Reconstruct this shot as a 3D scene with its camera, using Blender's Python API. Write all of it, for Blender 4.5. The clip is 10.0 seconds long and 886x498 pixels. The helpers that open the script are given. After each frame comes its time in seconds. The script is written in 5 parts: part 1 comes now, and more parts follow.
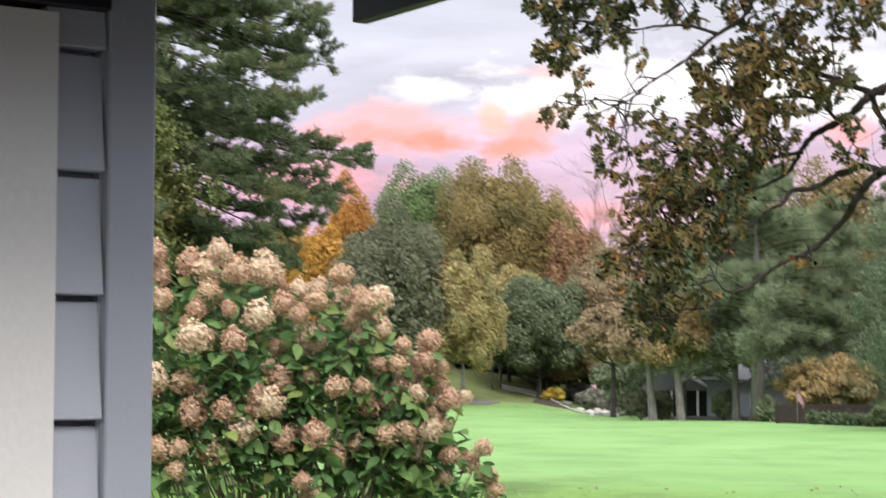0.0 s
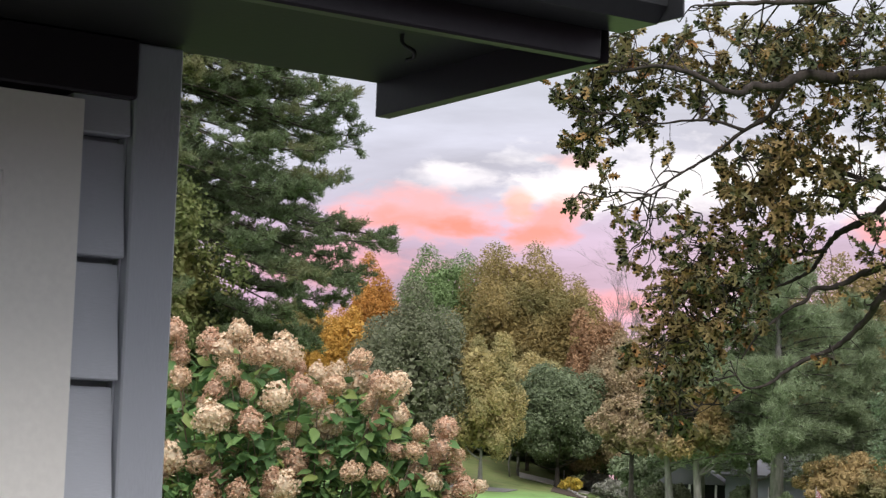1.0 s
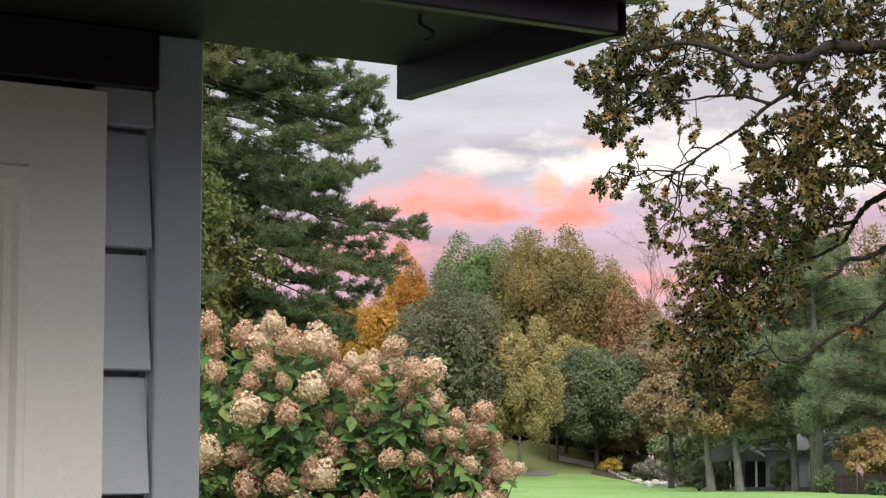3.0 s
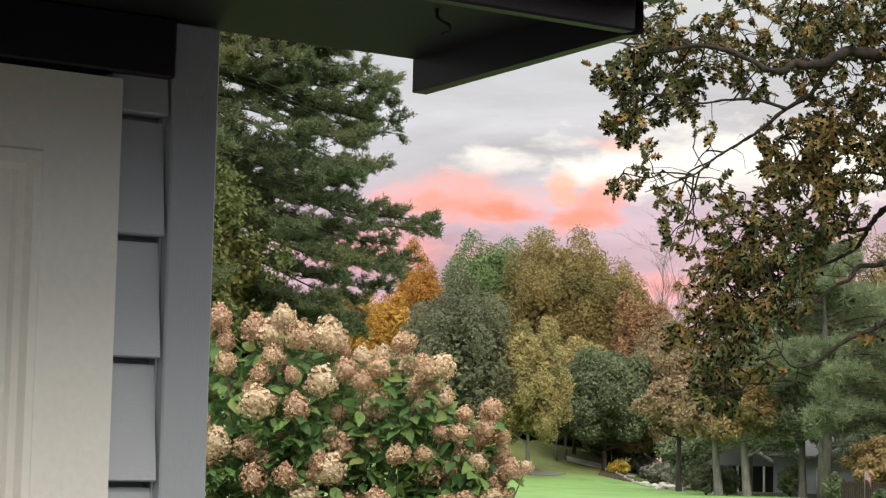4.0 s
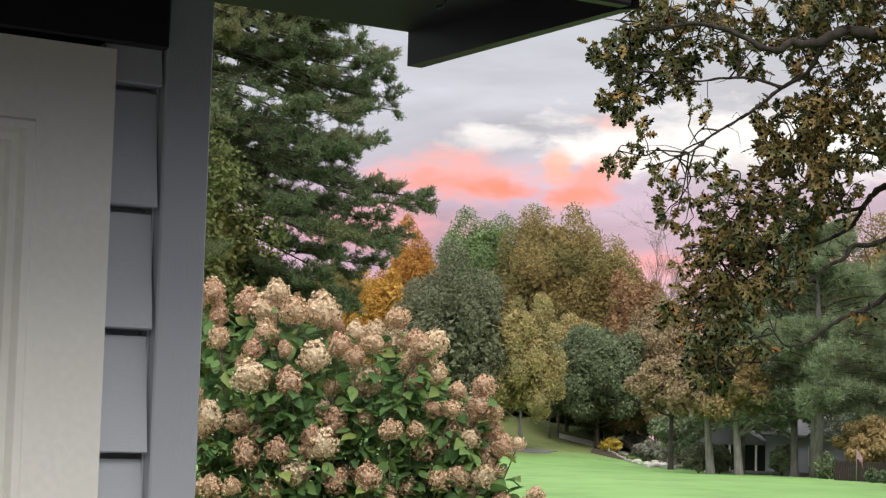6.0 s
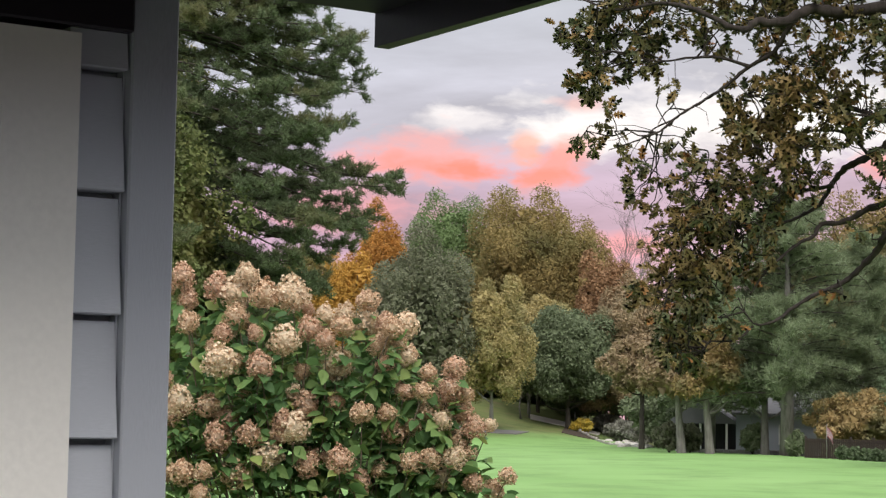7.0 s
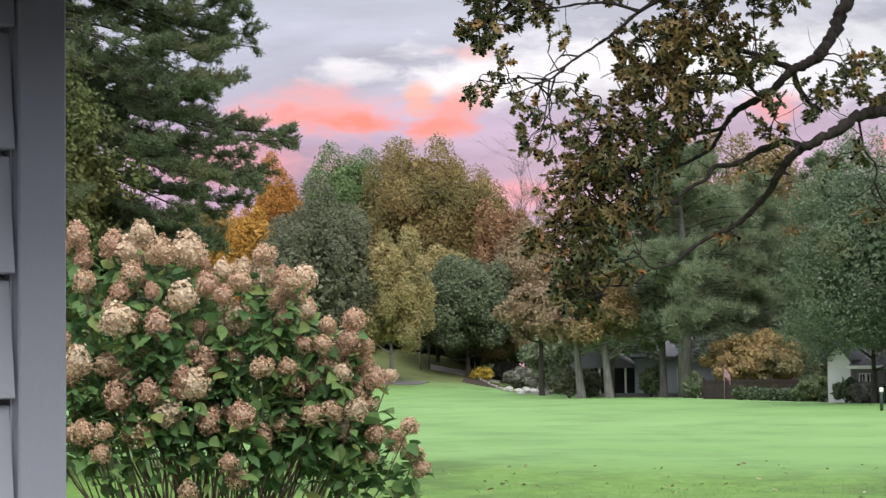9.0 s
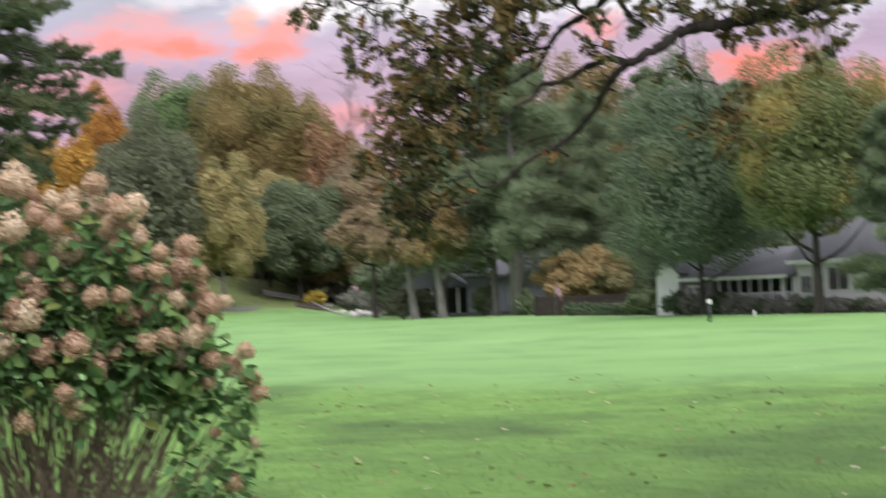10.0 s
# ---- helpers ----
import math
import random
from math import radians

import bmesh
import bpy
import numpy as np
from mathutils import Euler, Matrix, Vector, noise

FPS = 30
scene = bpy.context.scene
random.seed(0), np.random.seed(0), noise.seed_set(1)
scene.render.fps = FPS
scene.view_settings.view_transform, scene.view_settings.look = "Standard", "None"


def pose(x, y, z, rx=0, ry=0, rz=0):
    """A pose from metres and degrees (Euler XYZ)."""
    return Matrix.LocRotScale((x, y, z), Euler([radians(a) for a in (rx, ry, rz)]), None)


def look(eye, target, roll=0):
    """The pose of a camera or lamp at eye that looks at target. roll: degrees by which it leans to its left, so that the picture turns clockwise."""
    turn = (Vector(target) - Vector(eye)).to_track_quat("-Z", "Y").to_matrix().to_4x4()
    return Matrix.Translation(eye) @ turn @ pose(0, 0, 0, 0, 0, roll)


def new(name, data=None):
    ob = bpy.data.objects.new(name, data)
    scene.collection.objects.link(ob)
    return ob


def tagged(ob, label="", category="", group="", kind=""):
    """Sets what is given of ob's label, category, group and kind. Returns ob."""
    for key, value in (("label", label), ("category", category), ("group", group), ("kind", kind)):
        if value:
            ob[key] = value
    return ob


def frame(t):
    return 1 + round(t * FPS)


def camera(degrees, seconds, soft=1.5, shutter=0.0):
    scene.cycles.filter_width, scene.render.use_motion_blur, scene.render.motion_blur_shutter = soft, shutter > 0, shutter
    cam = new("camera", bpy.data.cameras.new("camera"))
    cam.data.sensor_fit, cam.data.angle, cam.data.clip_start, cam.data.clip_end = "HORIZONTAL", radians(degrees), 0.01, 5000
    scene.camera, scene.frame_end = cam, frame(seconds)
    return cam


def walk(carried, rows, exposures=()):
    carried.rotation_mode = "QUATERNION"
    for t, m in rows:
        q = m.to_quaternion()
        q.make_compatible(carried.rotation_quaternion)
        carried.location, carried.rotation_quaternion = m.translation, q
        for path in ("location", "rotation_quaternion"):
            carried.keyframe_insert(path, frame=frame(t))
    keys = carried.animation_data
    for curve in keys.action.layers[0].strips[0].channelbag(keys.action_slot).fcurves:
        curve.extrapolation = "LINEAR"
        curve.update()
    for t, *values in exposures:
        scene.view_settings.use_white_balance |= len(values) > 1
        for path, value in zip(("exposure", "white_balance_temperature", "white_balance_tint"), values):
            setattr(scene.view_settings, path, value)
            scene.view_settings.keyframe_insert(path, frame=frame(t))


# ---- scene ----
# The camera: a long lens held by hand under the eave, panning to the right at the end.
cam = camera(23.95, 10.0, 1.3, 0.35)
SURVEY = [  # seconds, x, y, z, heading, tilt, lean
    (0, -0.015, 0.008, 1.657, 0.238, 3.831, -0.093),
    (0.5, -0.020, -0.023, 1.664, -1.164, 5.358, -2.193),
    (1, -0.006, -0.005, 1.671, -0.439, 6.149, -1.972),
    (1.5, 0.013, -0.021, 1.667, -0.167, 6.230, -0.814),
    (2, 0.006, -0.020, 1.661, -0.588, 6.125, 0.061),
    (2.5, 0.001, -0.016, 1.661, -1.155, 5.892, 0.501),
    (4, 0.002, -0.014, 1.655, -1.644, 5.714, -1.242),
    (4.5, -0.002, -0.013, 1.663, -1.848, 5.956, -1.718),
    (5, 0.005, -0.022, 1.655, -1.797, 5.636, -2.023),
    (5.5, 0.003, -0.016, 1.652, -1.703, 5.327, -1.916),
    (7, 0.003, 0.002, 1.652, -0.619, 4.608, -1.043),
    (7.5, 0.000, 0.000, 1.650, 0.000, 4.377, -0.659),
    (8, 0.002, 0.010, 1.653, 0.661, 4.114, -0.276),
    (8.5, 0.002, 0.020, 1.649, 1.371, 3.770, 0.275),
    (9, 0.002, 0.009, 1.648, 2.233, 3.286, 0.710),
    (9.5, -0.003, 0.008, 1.646, 3.410, 2.689, 1.276),
    (9.8, -0.007, -0.008, 1.646, 4.779, 1.998, 1.886),
    (10, -0.008, -0.030, 1.642, 6.818, 1.043, 2.435),
]


def aim(x, y, z, heading, tilt, lean):
    a, b = radians(heading), radians(tilt)
    way = Vector((math.sin(a) * math.cos(b), math.cos(a) * math.cos(b), math.sin(b)))
    return look((x, y, z), Vector((x, y, z)) + way * 10, -lean)


walk(cam, [(r[0], aim(*r[1:])) for r in SURVEY],
     exposures=[(0, 0.47, 6500, 10), (0.3, 0.38, 6500, 10), (0.7, 0.30, 6500, 10), (1.0, 0.25, 6500, 10), (2.0, 0.20, 6600, 10), (4.2, 0.20, 7150, 4), (5.5, 0.15, 6850, 5), (7.0, 0.08, 6700, 8), (8.5, 0.05, 6380, 10), (10.0, 0.08, 6300, 10)])

# ---- world: a clouded evening sky with pink and orange cloud in the west ----
world = bpy.data.worlds.new("evening_sky")
scene.world = world
world.use_nodes = True
WT = world.node_tree
WT.nodes.clear()


def wn(kind, **kw):
    n = WT.nodes.new(kind)
    for k, v in kw.items():
        if k == "operation":
            n.operation = v
        elif k == "blend":
            n.blend_type = v
    return n


def wmath(op, a, b=None, clamp=False):
    n = wn("ShaderNodeMath", operation=op)
    n.use_clamp = clamp
    for i, v in enumerate((a, b)):
        if v is None:
            continue
        if isinstance(v, (int, float)):
            n.inputs[i].default_value = v
        else:
            WT.links.new(v, n.inputs[i])
    return n.outputs[0]


def wmix(fac, a, b):
    n = WT.nodes.new("ShaderNodeMix")
    n.data_type = "RGBA"
    for sock, v in ((n.inputs[0], fac), (n.inputs[6], a), (n.inputs[7], b)):
        if isinstance(v, (int, float)):
            sock.default_value = v
        elif isinstance(v, tuple):
            sock.default_value = (*v, 1)
        else:
            WT.links.new(v, sock)
    return n.outputs[2]


coord = wn("ShaderNodeTexCoord")
sep = wn("ShaderNodeSeparateXYZ")
WT.links.new(coord.outputs["Generated"], sep.inputs[0])
sx, sy, sz = sep.outputs
ahead = wmath("MAXIMUM", sy, 0.02)
U, V = wmath("DIVIDE", sx, ahead), wmath("DIVIDE", sz, ahead)
rise = wmath("MAXIMUM", sz, 0.0)
# cloud deck: a plane over the ground, foreshortened towards the horizon
deck = wmath("ADD", rise, 0.07)
comb = wn("ShaderNodeCombineXYZ")
WT.links.new(wmath("DIVIDE", sx, deck), comb.inputs[0])
WT.links.new(wmath("DIVIDE", sy, deck), comb.inputs[1])


def wnoise(scale, detail, rough, distort=0.0, vec=None):
    n = wn("ShaderNodeTexNoise")
    WT.links.new(vec or comb.outputs[0], n.inputs["Vector"])
    n.inputs["Scale"].default_value, n.inputs["Detail"].default_value = scale, detail
    n.inputs["Roughness"].default_value, n.inputs["Distortion"].default_value = rough, distort
    return n.outputs["Fac"]


flat = wn("ShaderNodeCombineXYZ")
WT.links.new(wmath("MULTIPLY", U, 1.0), flat.inputs[0])
WT.links.new(wmath("MULTIPLY", V, 2.2), flat.inputs[1])
wisp = wnoise(26, 5, 0.55, 0.3, flat.outputs[0])
wisp2 = wnoise(60, 4, 0.6, 0.2, flat.outputs[0])
deck_noise = wnoise(0.9, 6, 0.58, 0.4)


def cloud(cu, cv, ru, rv, soft=1.0, slant=0.0):
    """How much of a cloud with its middle at that bearing and rise covers a way, 0 to 1, with a ragged edge."""
    du = wmath("DIVIDE", wmath("SUBTRACT", U, cu), ru)
    dv = wmath("DIVIDE", wmath("SUBTRACT", wmath("SUBTRACT", V, cv), wmath("MULTIPLY", wmath("SUBTRACT", U, cu), slant)), rv)
    r = wmath("SQRT", wmath("ADD", wmath("MULTIPLY", du, du), wmath("MULTIPLY", dv, dv)))
    r = wmath("ADD", r, wmath("MULTIPLY", wmath("SUBTRACT", wisp, 0.5), 2.2))
    r = wmath("ADD", r, wmath("MULTIPLY", wmath("SUBTRACT", wisp2, 0.5), 1.5))
    return wmath("MULTIPLY", wmath("MULTIPLY", wmath("SUBTRACT", 1.55, r, True), 0.85), soft, True)


sky = wn("ShaderNodeTexSky")
sky.sky_type = "NISHITA"
sky.sun_disc = False
sky.sun_elevation, sky.sun_rotation = radians(6.0), radians(8)
# the grey deck, brighter overhead
ramp = wn("ShaderNodeValToRGB")
el = ramp.color_ramp.elements
el[0].position, el[0].color = 0.0, (0.55, 0.36, 0.48, 1)
el[1].position, el[1].color = 1.0, (1.9, 1.9, 2.05, 1)
for p, c in ((0.075, (0.58, 0.39, 0.54, 1)), (0.118, (0.54, 0.43, 0.58, 1)), (0.136, (0.52, 0.52, 0.63, 1)), (0.20, (0.51, 0.54, 0.63, 1)), (0.4, (1.2, 1.2, 1.28, 1))):
    e = el.new(p)
    e.color = c
WT.links.new(rise, ramp.inputs[0])
tone = wn("ShaderNodeMapRange")
WT.links.new(deck_noise, tone.inputs[0])
tone.inputs[1].default_value, tone.inputs[2].default_value = 0.3, 0.7
tone.inputs[3].default_value, tone.inputs[4].default_value = 0.72, 1.35
scaled = wn("ShaderNodeVectorMath", operation="SCALE")
WT.links.new(ramp.outputs[0], scaled.inputs[0])
WT.links.new(tone.outputs[0], scaled.inputs["Scale"])
col = scaled.outputs[0]
for m, c in (
    (cloud(0.0008, 0.1426, 0.020, 0.0050, 0.8), (0.95, 0.91, 0.95)),
    (cloud(0.058, 0.1395, 0.036, 0.0070, 1.0), (1.02, 0.97, 0.98)),
    (cloud(0.135, 0.145, 0.085, 0.0140, 1.0), (1.0, 0.97, 1.0)),
    (cloud(0.27, 0.150, 0.10, 0.020, 0.8), (0.92, 0.92, 0.95)),
    (cloud(-0.0150, 0.1245, 0.030, 0.0100, 0.85, -0.06), (0.98, 0.43, 0.42)),
    (cloud(-0.0180, 0.1205, 0.026, 0.0052, 0.9, -0.05), (1.0, 0.33, 0.29)),
    (cloud(0.0005, 0.1185, 0.017, 0.0038, 1.0, -0.06), (1.0, 0.27, 0.21)),
    (cloud(0.0420, 0.1215, 0.013, 0.0090, 0.95, 0.5), (1.0, 0.35, 0.30)),
    (cloud(0.0380, 0.1165, 0.013, 0.0036, 0.9, 0.1), (1.0, 0.29, 0.24)),
    (cloud(0.0285, 0.1305, 0.0065, 0.0075, 0.85, -0.3), (1.0, 0.45, 0.34)),
    (cloud(0.0555, 0.1527, 0.012, 0.0036, 0.6), (0.9, 0.42, 0.38)),
    (cloud(-0.0645, 0.0995, 0.036, 0.0090, 0.8), (0.92, 0.40, 0.45)),
    (cloud(0.0791, 0.0832, 0.017, 0.0060, 0.7), (0.98, 0.33, 0.33)),
    (cloud(0.2005, 0.1247, 0.012, 0.0060, 0.8), (0.98, 0.34, 0.32)),
    (cloud(0.2821, 0.1035, 0.021, 0.0110, 1.0), (1.0, 0.24, 0.17)),
    (cloud(0.3415, 0.0868, 0.020, 0.0120, 1.0), (1.0, 0.22, 0.14)),
):
    col = wmix(m, col, c)
both = wn("ShaderNodeVectorMath", operation="ADD")
sky_dim = wn("ShaderNodeVectorMath", operation="SCALE")
WT.links.new(sky.outputs[0], sky_dim.inputs[0])
sky_dim.inputs["Scale"].default_value = 0.002
WT.links.new(col, both.inputs[0])
WT.links.new(sky_dim.outputs[0], both.inputs[1])
back = wn("ShaderNodeBackground")
back.inputs["Strength"].default_value = 1.0
WT.links.new(both.outputs[0], back.inputs[0])
wout = wn("ShaderNodeOutputWorld")
WT.links.new(back.outputs[0], wout.inputs[0])

# what is left of the sunlight, spread by the cloud
sun = new("sun", bpy.data.lights.new("sun", "SUN"))
sun.data.energy, sun.data.angle, sun.data.color = 2.6, radians(40), (1.0, 0.95, 0.90)
sun.matrix_world = look((12, -32, 64), (0, 20, 0))

# ---- materials ----


class Mat:
    def __init__(self, name, rough=0.6, spec=0.3):
        self.m = bpy.data.materials.new(name)
        self.m.use_nodes = True
        self.t = self.m.node_tree
        self.b = self.t.nodes["Principled BSDF"]
        self.b.inputs["Roughness"].default_value = rough
        self.b.inputs["Specular IOR Level"].default_value = spec

    def node(self, kind):
        return self.t.nodes.new(kind)

    def link(self, a, b):
        self.t.links.new(a, b)

    def noise(self, scale, detail=4, rough=0.55, stretch=None, world=False):
        tc = self.node("ShaderNodeTexCoord")
        src = tc.outputs["Object"]
        if world:
            src = self.node("ShaderNodeNewGeometry").outputs["Position"]
        if stretch:
            mp = self.node("ShaderNodeMapping")
            mp.inputs["Scale"].default_value = stretch
            self.link(src, mp.inputs["Vector"])
            src = mp.outputs[0]
        n = self.node("ShaderNodeTexNoise")
        n.inputs["Scale"].default_value, n.inputs["Detail"].default_value, n.inputs["Roughness"].default_value = scale, detail, rough
        self.link(src, n.inputs["Vector"])
        return n.outputs["Fac"]

    def ramp(self, fac, *stops):
        r = self.node("ShaderNodeValToRGB")
        e = r.color_ramp.elements
        e[0].position, e[0].color = stops[0][0], (*stops[0][1], 1)
        e[1].position, e[1].color = stops[-1][0], (*stops[-1][1], 1)
        for p, c in stops[1:-1]:
            x = e.new(p)
            x.color = (*c, 1)
        self.link(fac, r.inputs[0])
        return r.outputs[0]

    def mix(self, fac, a, b, blend="MIX"):
        n = self.node("ShaderNodeMix")
        n.data_type, n.blend_type = "RGBA", blend
        for s, v in ((n.inputs[0], fac), (n.inputs[6], a), (n.inputs[7], b)):
            if isinstance(v, (int, float)):
                s.default_value = v
            elif isinstance(v, tuple):
                s.default_value = (*v, 1)
            else:
                self.link(v, s)
        return n.outputs[2]

    def base(self, c):
        if isinstance(c, tuple):
            self.b.inputs["Base Color"].default_value = (*c, 1)
        else:
            self.link(c, self.b.inputs["Base Color"])
        return self

    def bump(self, fac, strength=0.3, dist=0.01):
        n = self.node("ShaderNodeBump")
        n.inputs["Strength"].default_value, n.inputs["Distance"].default_value = strength, dist
        self.link(fac, n.inputs["Height"])
        self.link(n.outputs[0], self.b.inputs["Normal"])
        return self


def paint(name, c, rough=0.5, var=0.12, scale=6.0, grain=(1, 1, 1)):
    m = Mat(name, rough, 0.35)
    big = m.noise(scale, 5, 0.6)
    fine = m.noise(90, 3, 0.5, grain)
    lo, hi = tuple(v * (1 - var) for v in c), tuple(min(1, v * (1 + var)) for v in c)
    m.base(m.mix(m.ramp(fine, (0.35, (0, 0, 0)), (0.65, (1, 1, 1))), m.ramp(big, (0.3, lo), (0.7, hi)), m.ramp(big, (0.3, c), (0.7, lo))))
    return m.bump(fine, 0.12, 0.002).m


def leafy(name, stops, glow=0.25, patch=None, rough=0.55):
    """Foliage: each leaf takes its own tint out of stops; patch tints whole parts of the crown."""
    m = Mat(name, rough, 0.14)
    geo = m.node("ShaderNodeNewGeometry")
    c = m.ramp(geo.outputs["Random Per Island"], *stops)
    if patch:
        big = m.noise(patch[0], 3, 0.5)
        c = m.mix(m.ramp(big, (patch[2], (0, 0, 0)), (patch[3], (1, 1, 1))), c, patch[1])
    m.base(c)
    tr = m.node("ShaderNodeBsdfTranslucent")
    m.link(c, tr.inputs[0])
    mx = m.node("ShaderNodeMixShader")
    mx.inputs[0].default_value = glow
    m.link(m.b.outputs[0], mx.inputs[1])
    m.link(tr.outputs[0], mx.inputs[2])
    m.link(mx.outputs[0], m.t.nodes["Material Output"].inputs[0])
    return m.m


def bark(name, lo, hi, scale=9.0):
    m = Mat(name, 0.85, 0.15)
    n = m.noise(scale, 6, 0.65, (1, 1, 0.25))
    m.base(m.ramp(n, (0.3, lo), (0.7, hi)))
    return m.bump(n, 0.6, 0.02).m


SIDING = paint("blue_grey_siding_paint", (0.45, 0.47, 0.51), 0.5, 0.10, 5, (1, 1, 6))
TRIM = paint("blue_grey_trim_paint", (0.40, 0.42, 0.46), 0.45, 0.08, 4, (6, 1, 1))
WHITE = paint("white_door_paint", (0.80, 0.78, 0.73), 0.42, 0.05, 3, (1, 1, 1))
SOFFIT = paint("dark_soffit_paint", (0.0135, 0.0135, 0.0130), 0.6, 0.15, 3)
FASCIA = paint("charcoal_fascia_paint", (0.019, 0.014, 0.019), 0.4, 0.12, 3)
GUTTER = paint("charcoal_gutter_metal", (0.030, 0.031, 0.034), 0.35, 0.1, 4)
ROOFING = paint("charcoal_shingle", (0.05, 0.05, 0.055), 0.9, 0.3, 12)
IRON = paint("dark_iron", (0.03, 0.03, 0.03), 0.5, 0.2)
DARK_SLAB = paint("unseen_dark_slab", (0.055, 0.055, 0.058), 0.9, 0.25, 2)
LIGHT_BLOCKER = paint("dark_light_blocker", (0.13, 0.12, 0.11), 0.8, 0.2, 2)
SLAB = paint("dark_paving", (0.14, 0.135, 0.13), 0.85, 0.15, 2)

lawn = Mat("mown_lawn", 0.8, 0.1)
pos = lawn.node("ShaderNodeNewGeometry").outputs["Position"]
sepl = lawn.node("ShaderNodeSeparateXYZ")
lawn.link(pos, sepl.inputs[0])


def lmath(op, a, b):
    n = lawn.node("ShaderNodeMath")
    n.operation = op
    for i, v in enumerate((a, b)):
        if isinstance(v, (int, float)):
            n.inputs[i].default_value = v
        else:
            lawn.link(v, n.inputs[i])
    return n.outputs[0]


wob = lawn.noise(0.12, 4, 0.6, None, True)
reach = lmath("ADD", lmath("ADD", sepl.outputs[1], lmath("MULTIPLY", sepl.outputs[0], 0.85)), lmath("MULTIPLY", wob, 9.0))
cut = lawn.node("ShaderNodeMapRange")
lawn.link(reach, cut.inputs[0])
cut.inputs[1].default_value, cut.inputs[2].default_value = 51.0, 61.0
blade = lawn.noise(3.0, 6, 0.7, (1.0, 0.35, 1), True)
mottle = lawn.noise(0.07, 5, 0.6, (0.9, 1.0, 1), True)
streak = lawn.noise(0.30, 6, 0.68, (0.8, 0.55, 1), True)
rough_c = lawn.mix(lawn.ramp(blade, (0.3, (0, 0, 0)), (0.7, (1, 1, 1))), (0.088, 0.172, 0.034), (0.150, 0.255, 0.060))
rough_c = lawn.mix(lawn.ramp(streak, (0.45, (0, 0, 0)), (0.64, (0.85, 0.85, 0.85))), rough_c, (0.052, 0.092, 0.026))
fair_c = lawn.mix(lawn.ramp(mottle, (0.3, (0, 0, 0)), (0.7, (1, 1, 1))), (0.125, 0.245, 0.074), (0.180, 0.310, 0.112))
fair_c = lawn.mix(lawn.ramp(streak, (0.47, (0, 0, 0)), (0.66, (0.9, 0.9, 0.9))), fair_c, (0.100, 0.185, 0.060))
fair_c = lawn.mix(lmath("MULTIPLY", blade, 0.3), fair_c, (0.20, 0.31, 0.10))
unmown = lawn.node("ShaderNodeMapRange")
lawn.link(lmath("ADD", lmath("SUBTRACT", sepl.outputs[1], sepl.outputs[0]), lmath("MULTIPLY", wob, 16.0)), unmown.inputs[0])
unmown.inputs[1].default_value, unmown.inputs[2].default_value = 190.0, 199.0
tuft = lawn.noise(0.5, 6, 0.65, None, True)
bank_c = lawn.ramp(tuft, (0.3, (0.085, 0.105, 0.042)), (0.5, (0.125, 0.15, 0.055)), (0.7, (0.15, 0.13, 0.075)))
lawn.base(lawn.mix(unmown.outputs[0], lawn.mix(cut.outputs[0], rough_c, fair_c), bank_c))
lawn.bump(blade, 0.25, 0.04)
LAWN = lawn.m
lit = Mat("leaf_litter_floor", 0.95, 0.1)
ln = lit.noise(0.5, 6, 0.65, None, True)
lit.base(lit.ramp(ln, (0.3, (0.06, 0.075, 0.03)), (0.5, (0.095, 0.115, 0.042)), (0.7, (0.10, 0.085, 0.05))))
LITTER = lit.bump(ln, 0.4, 0.1).m
MULCH = paint("dark_mulch", (0.06, 0.045, 0.035), 0.95, 0.3, 2)
GRAVEL = paint("pale_gravel", (0.52, 0.49, 0.45), 0.9, 0.2, 2)
STONE = paint("pale_edging_stone", (0.42, 0.40, 0.37), 0.85, 0.2, 2)

# ---- mesh helpers ----


def mesh_of(name, verts, faces, mat, smooth=False):
    me = bpy.data.meshes.new(name)
    me.from_pydata(verts, [], faces)
    me.materials.append(mat)
    if smooth:
        me.polygons.foreach_set("use_smooth", [True] * len(me.polygons))
    me.update()
    return me


def tri_mesh(name, v, f, mat, smooth=False):
    """A mesh from arrays: v (n, 3), f (m, 3)."""
    me = bpy.data.meshes.new(name)
    v, f = np.ascontiguousarray(v, np.float32), np.ascontiguousarray(f, np.int32)
    me.vertices.add(len(v))
    me.vertices.foreach_set("co", v.ravel())
    me.loops.add(f.size)
    me.loops.foreach_set("vertex_index", f.ravel())
    me.polygons.add(len(f))
    me.polygons.foreach_set("loop_start", np.arange(0, f.size, 3, dtype=np.int32))
    me.polygons.foreach_set("loop_total", np.full(len(f), 3, np.int32))
    if smooth:
        me.polygons.foreach_set("use_smooth", np.ones(len(f), bool))
    me.materials.append(mat)
    me.update(calc_edges=True)
    return me


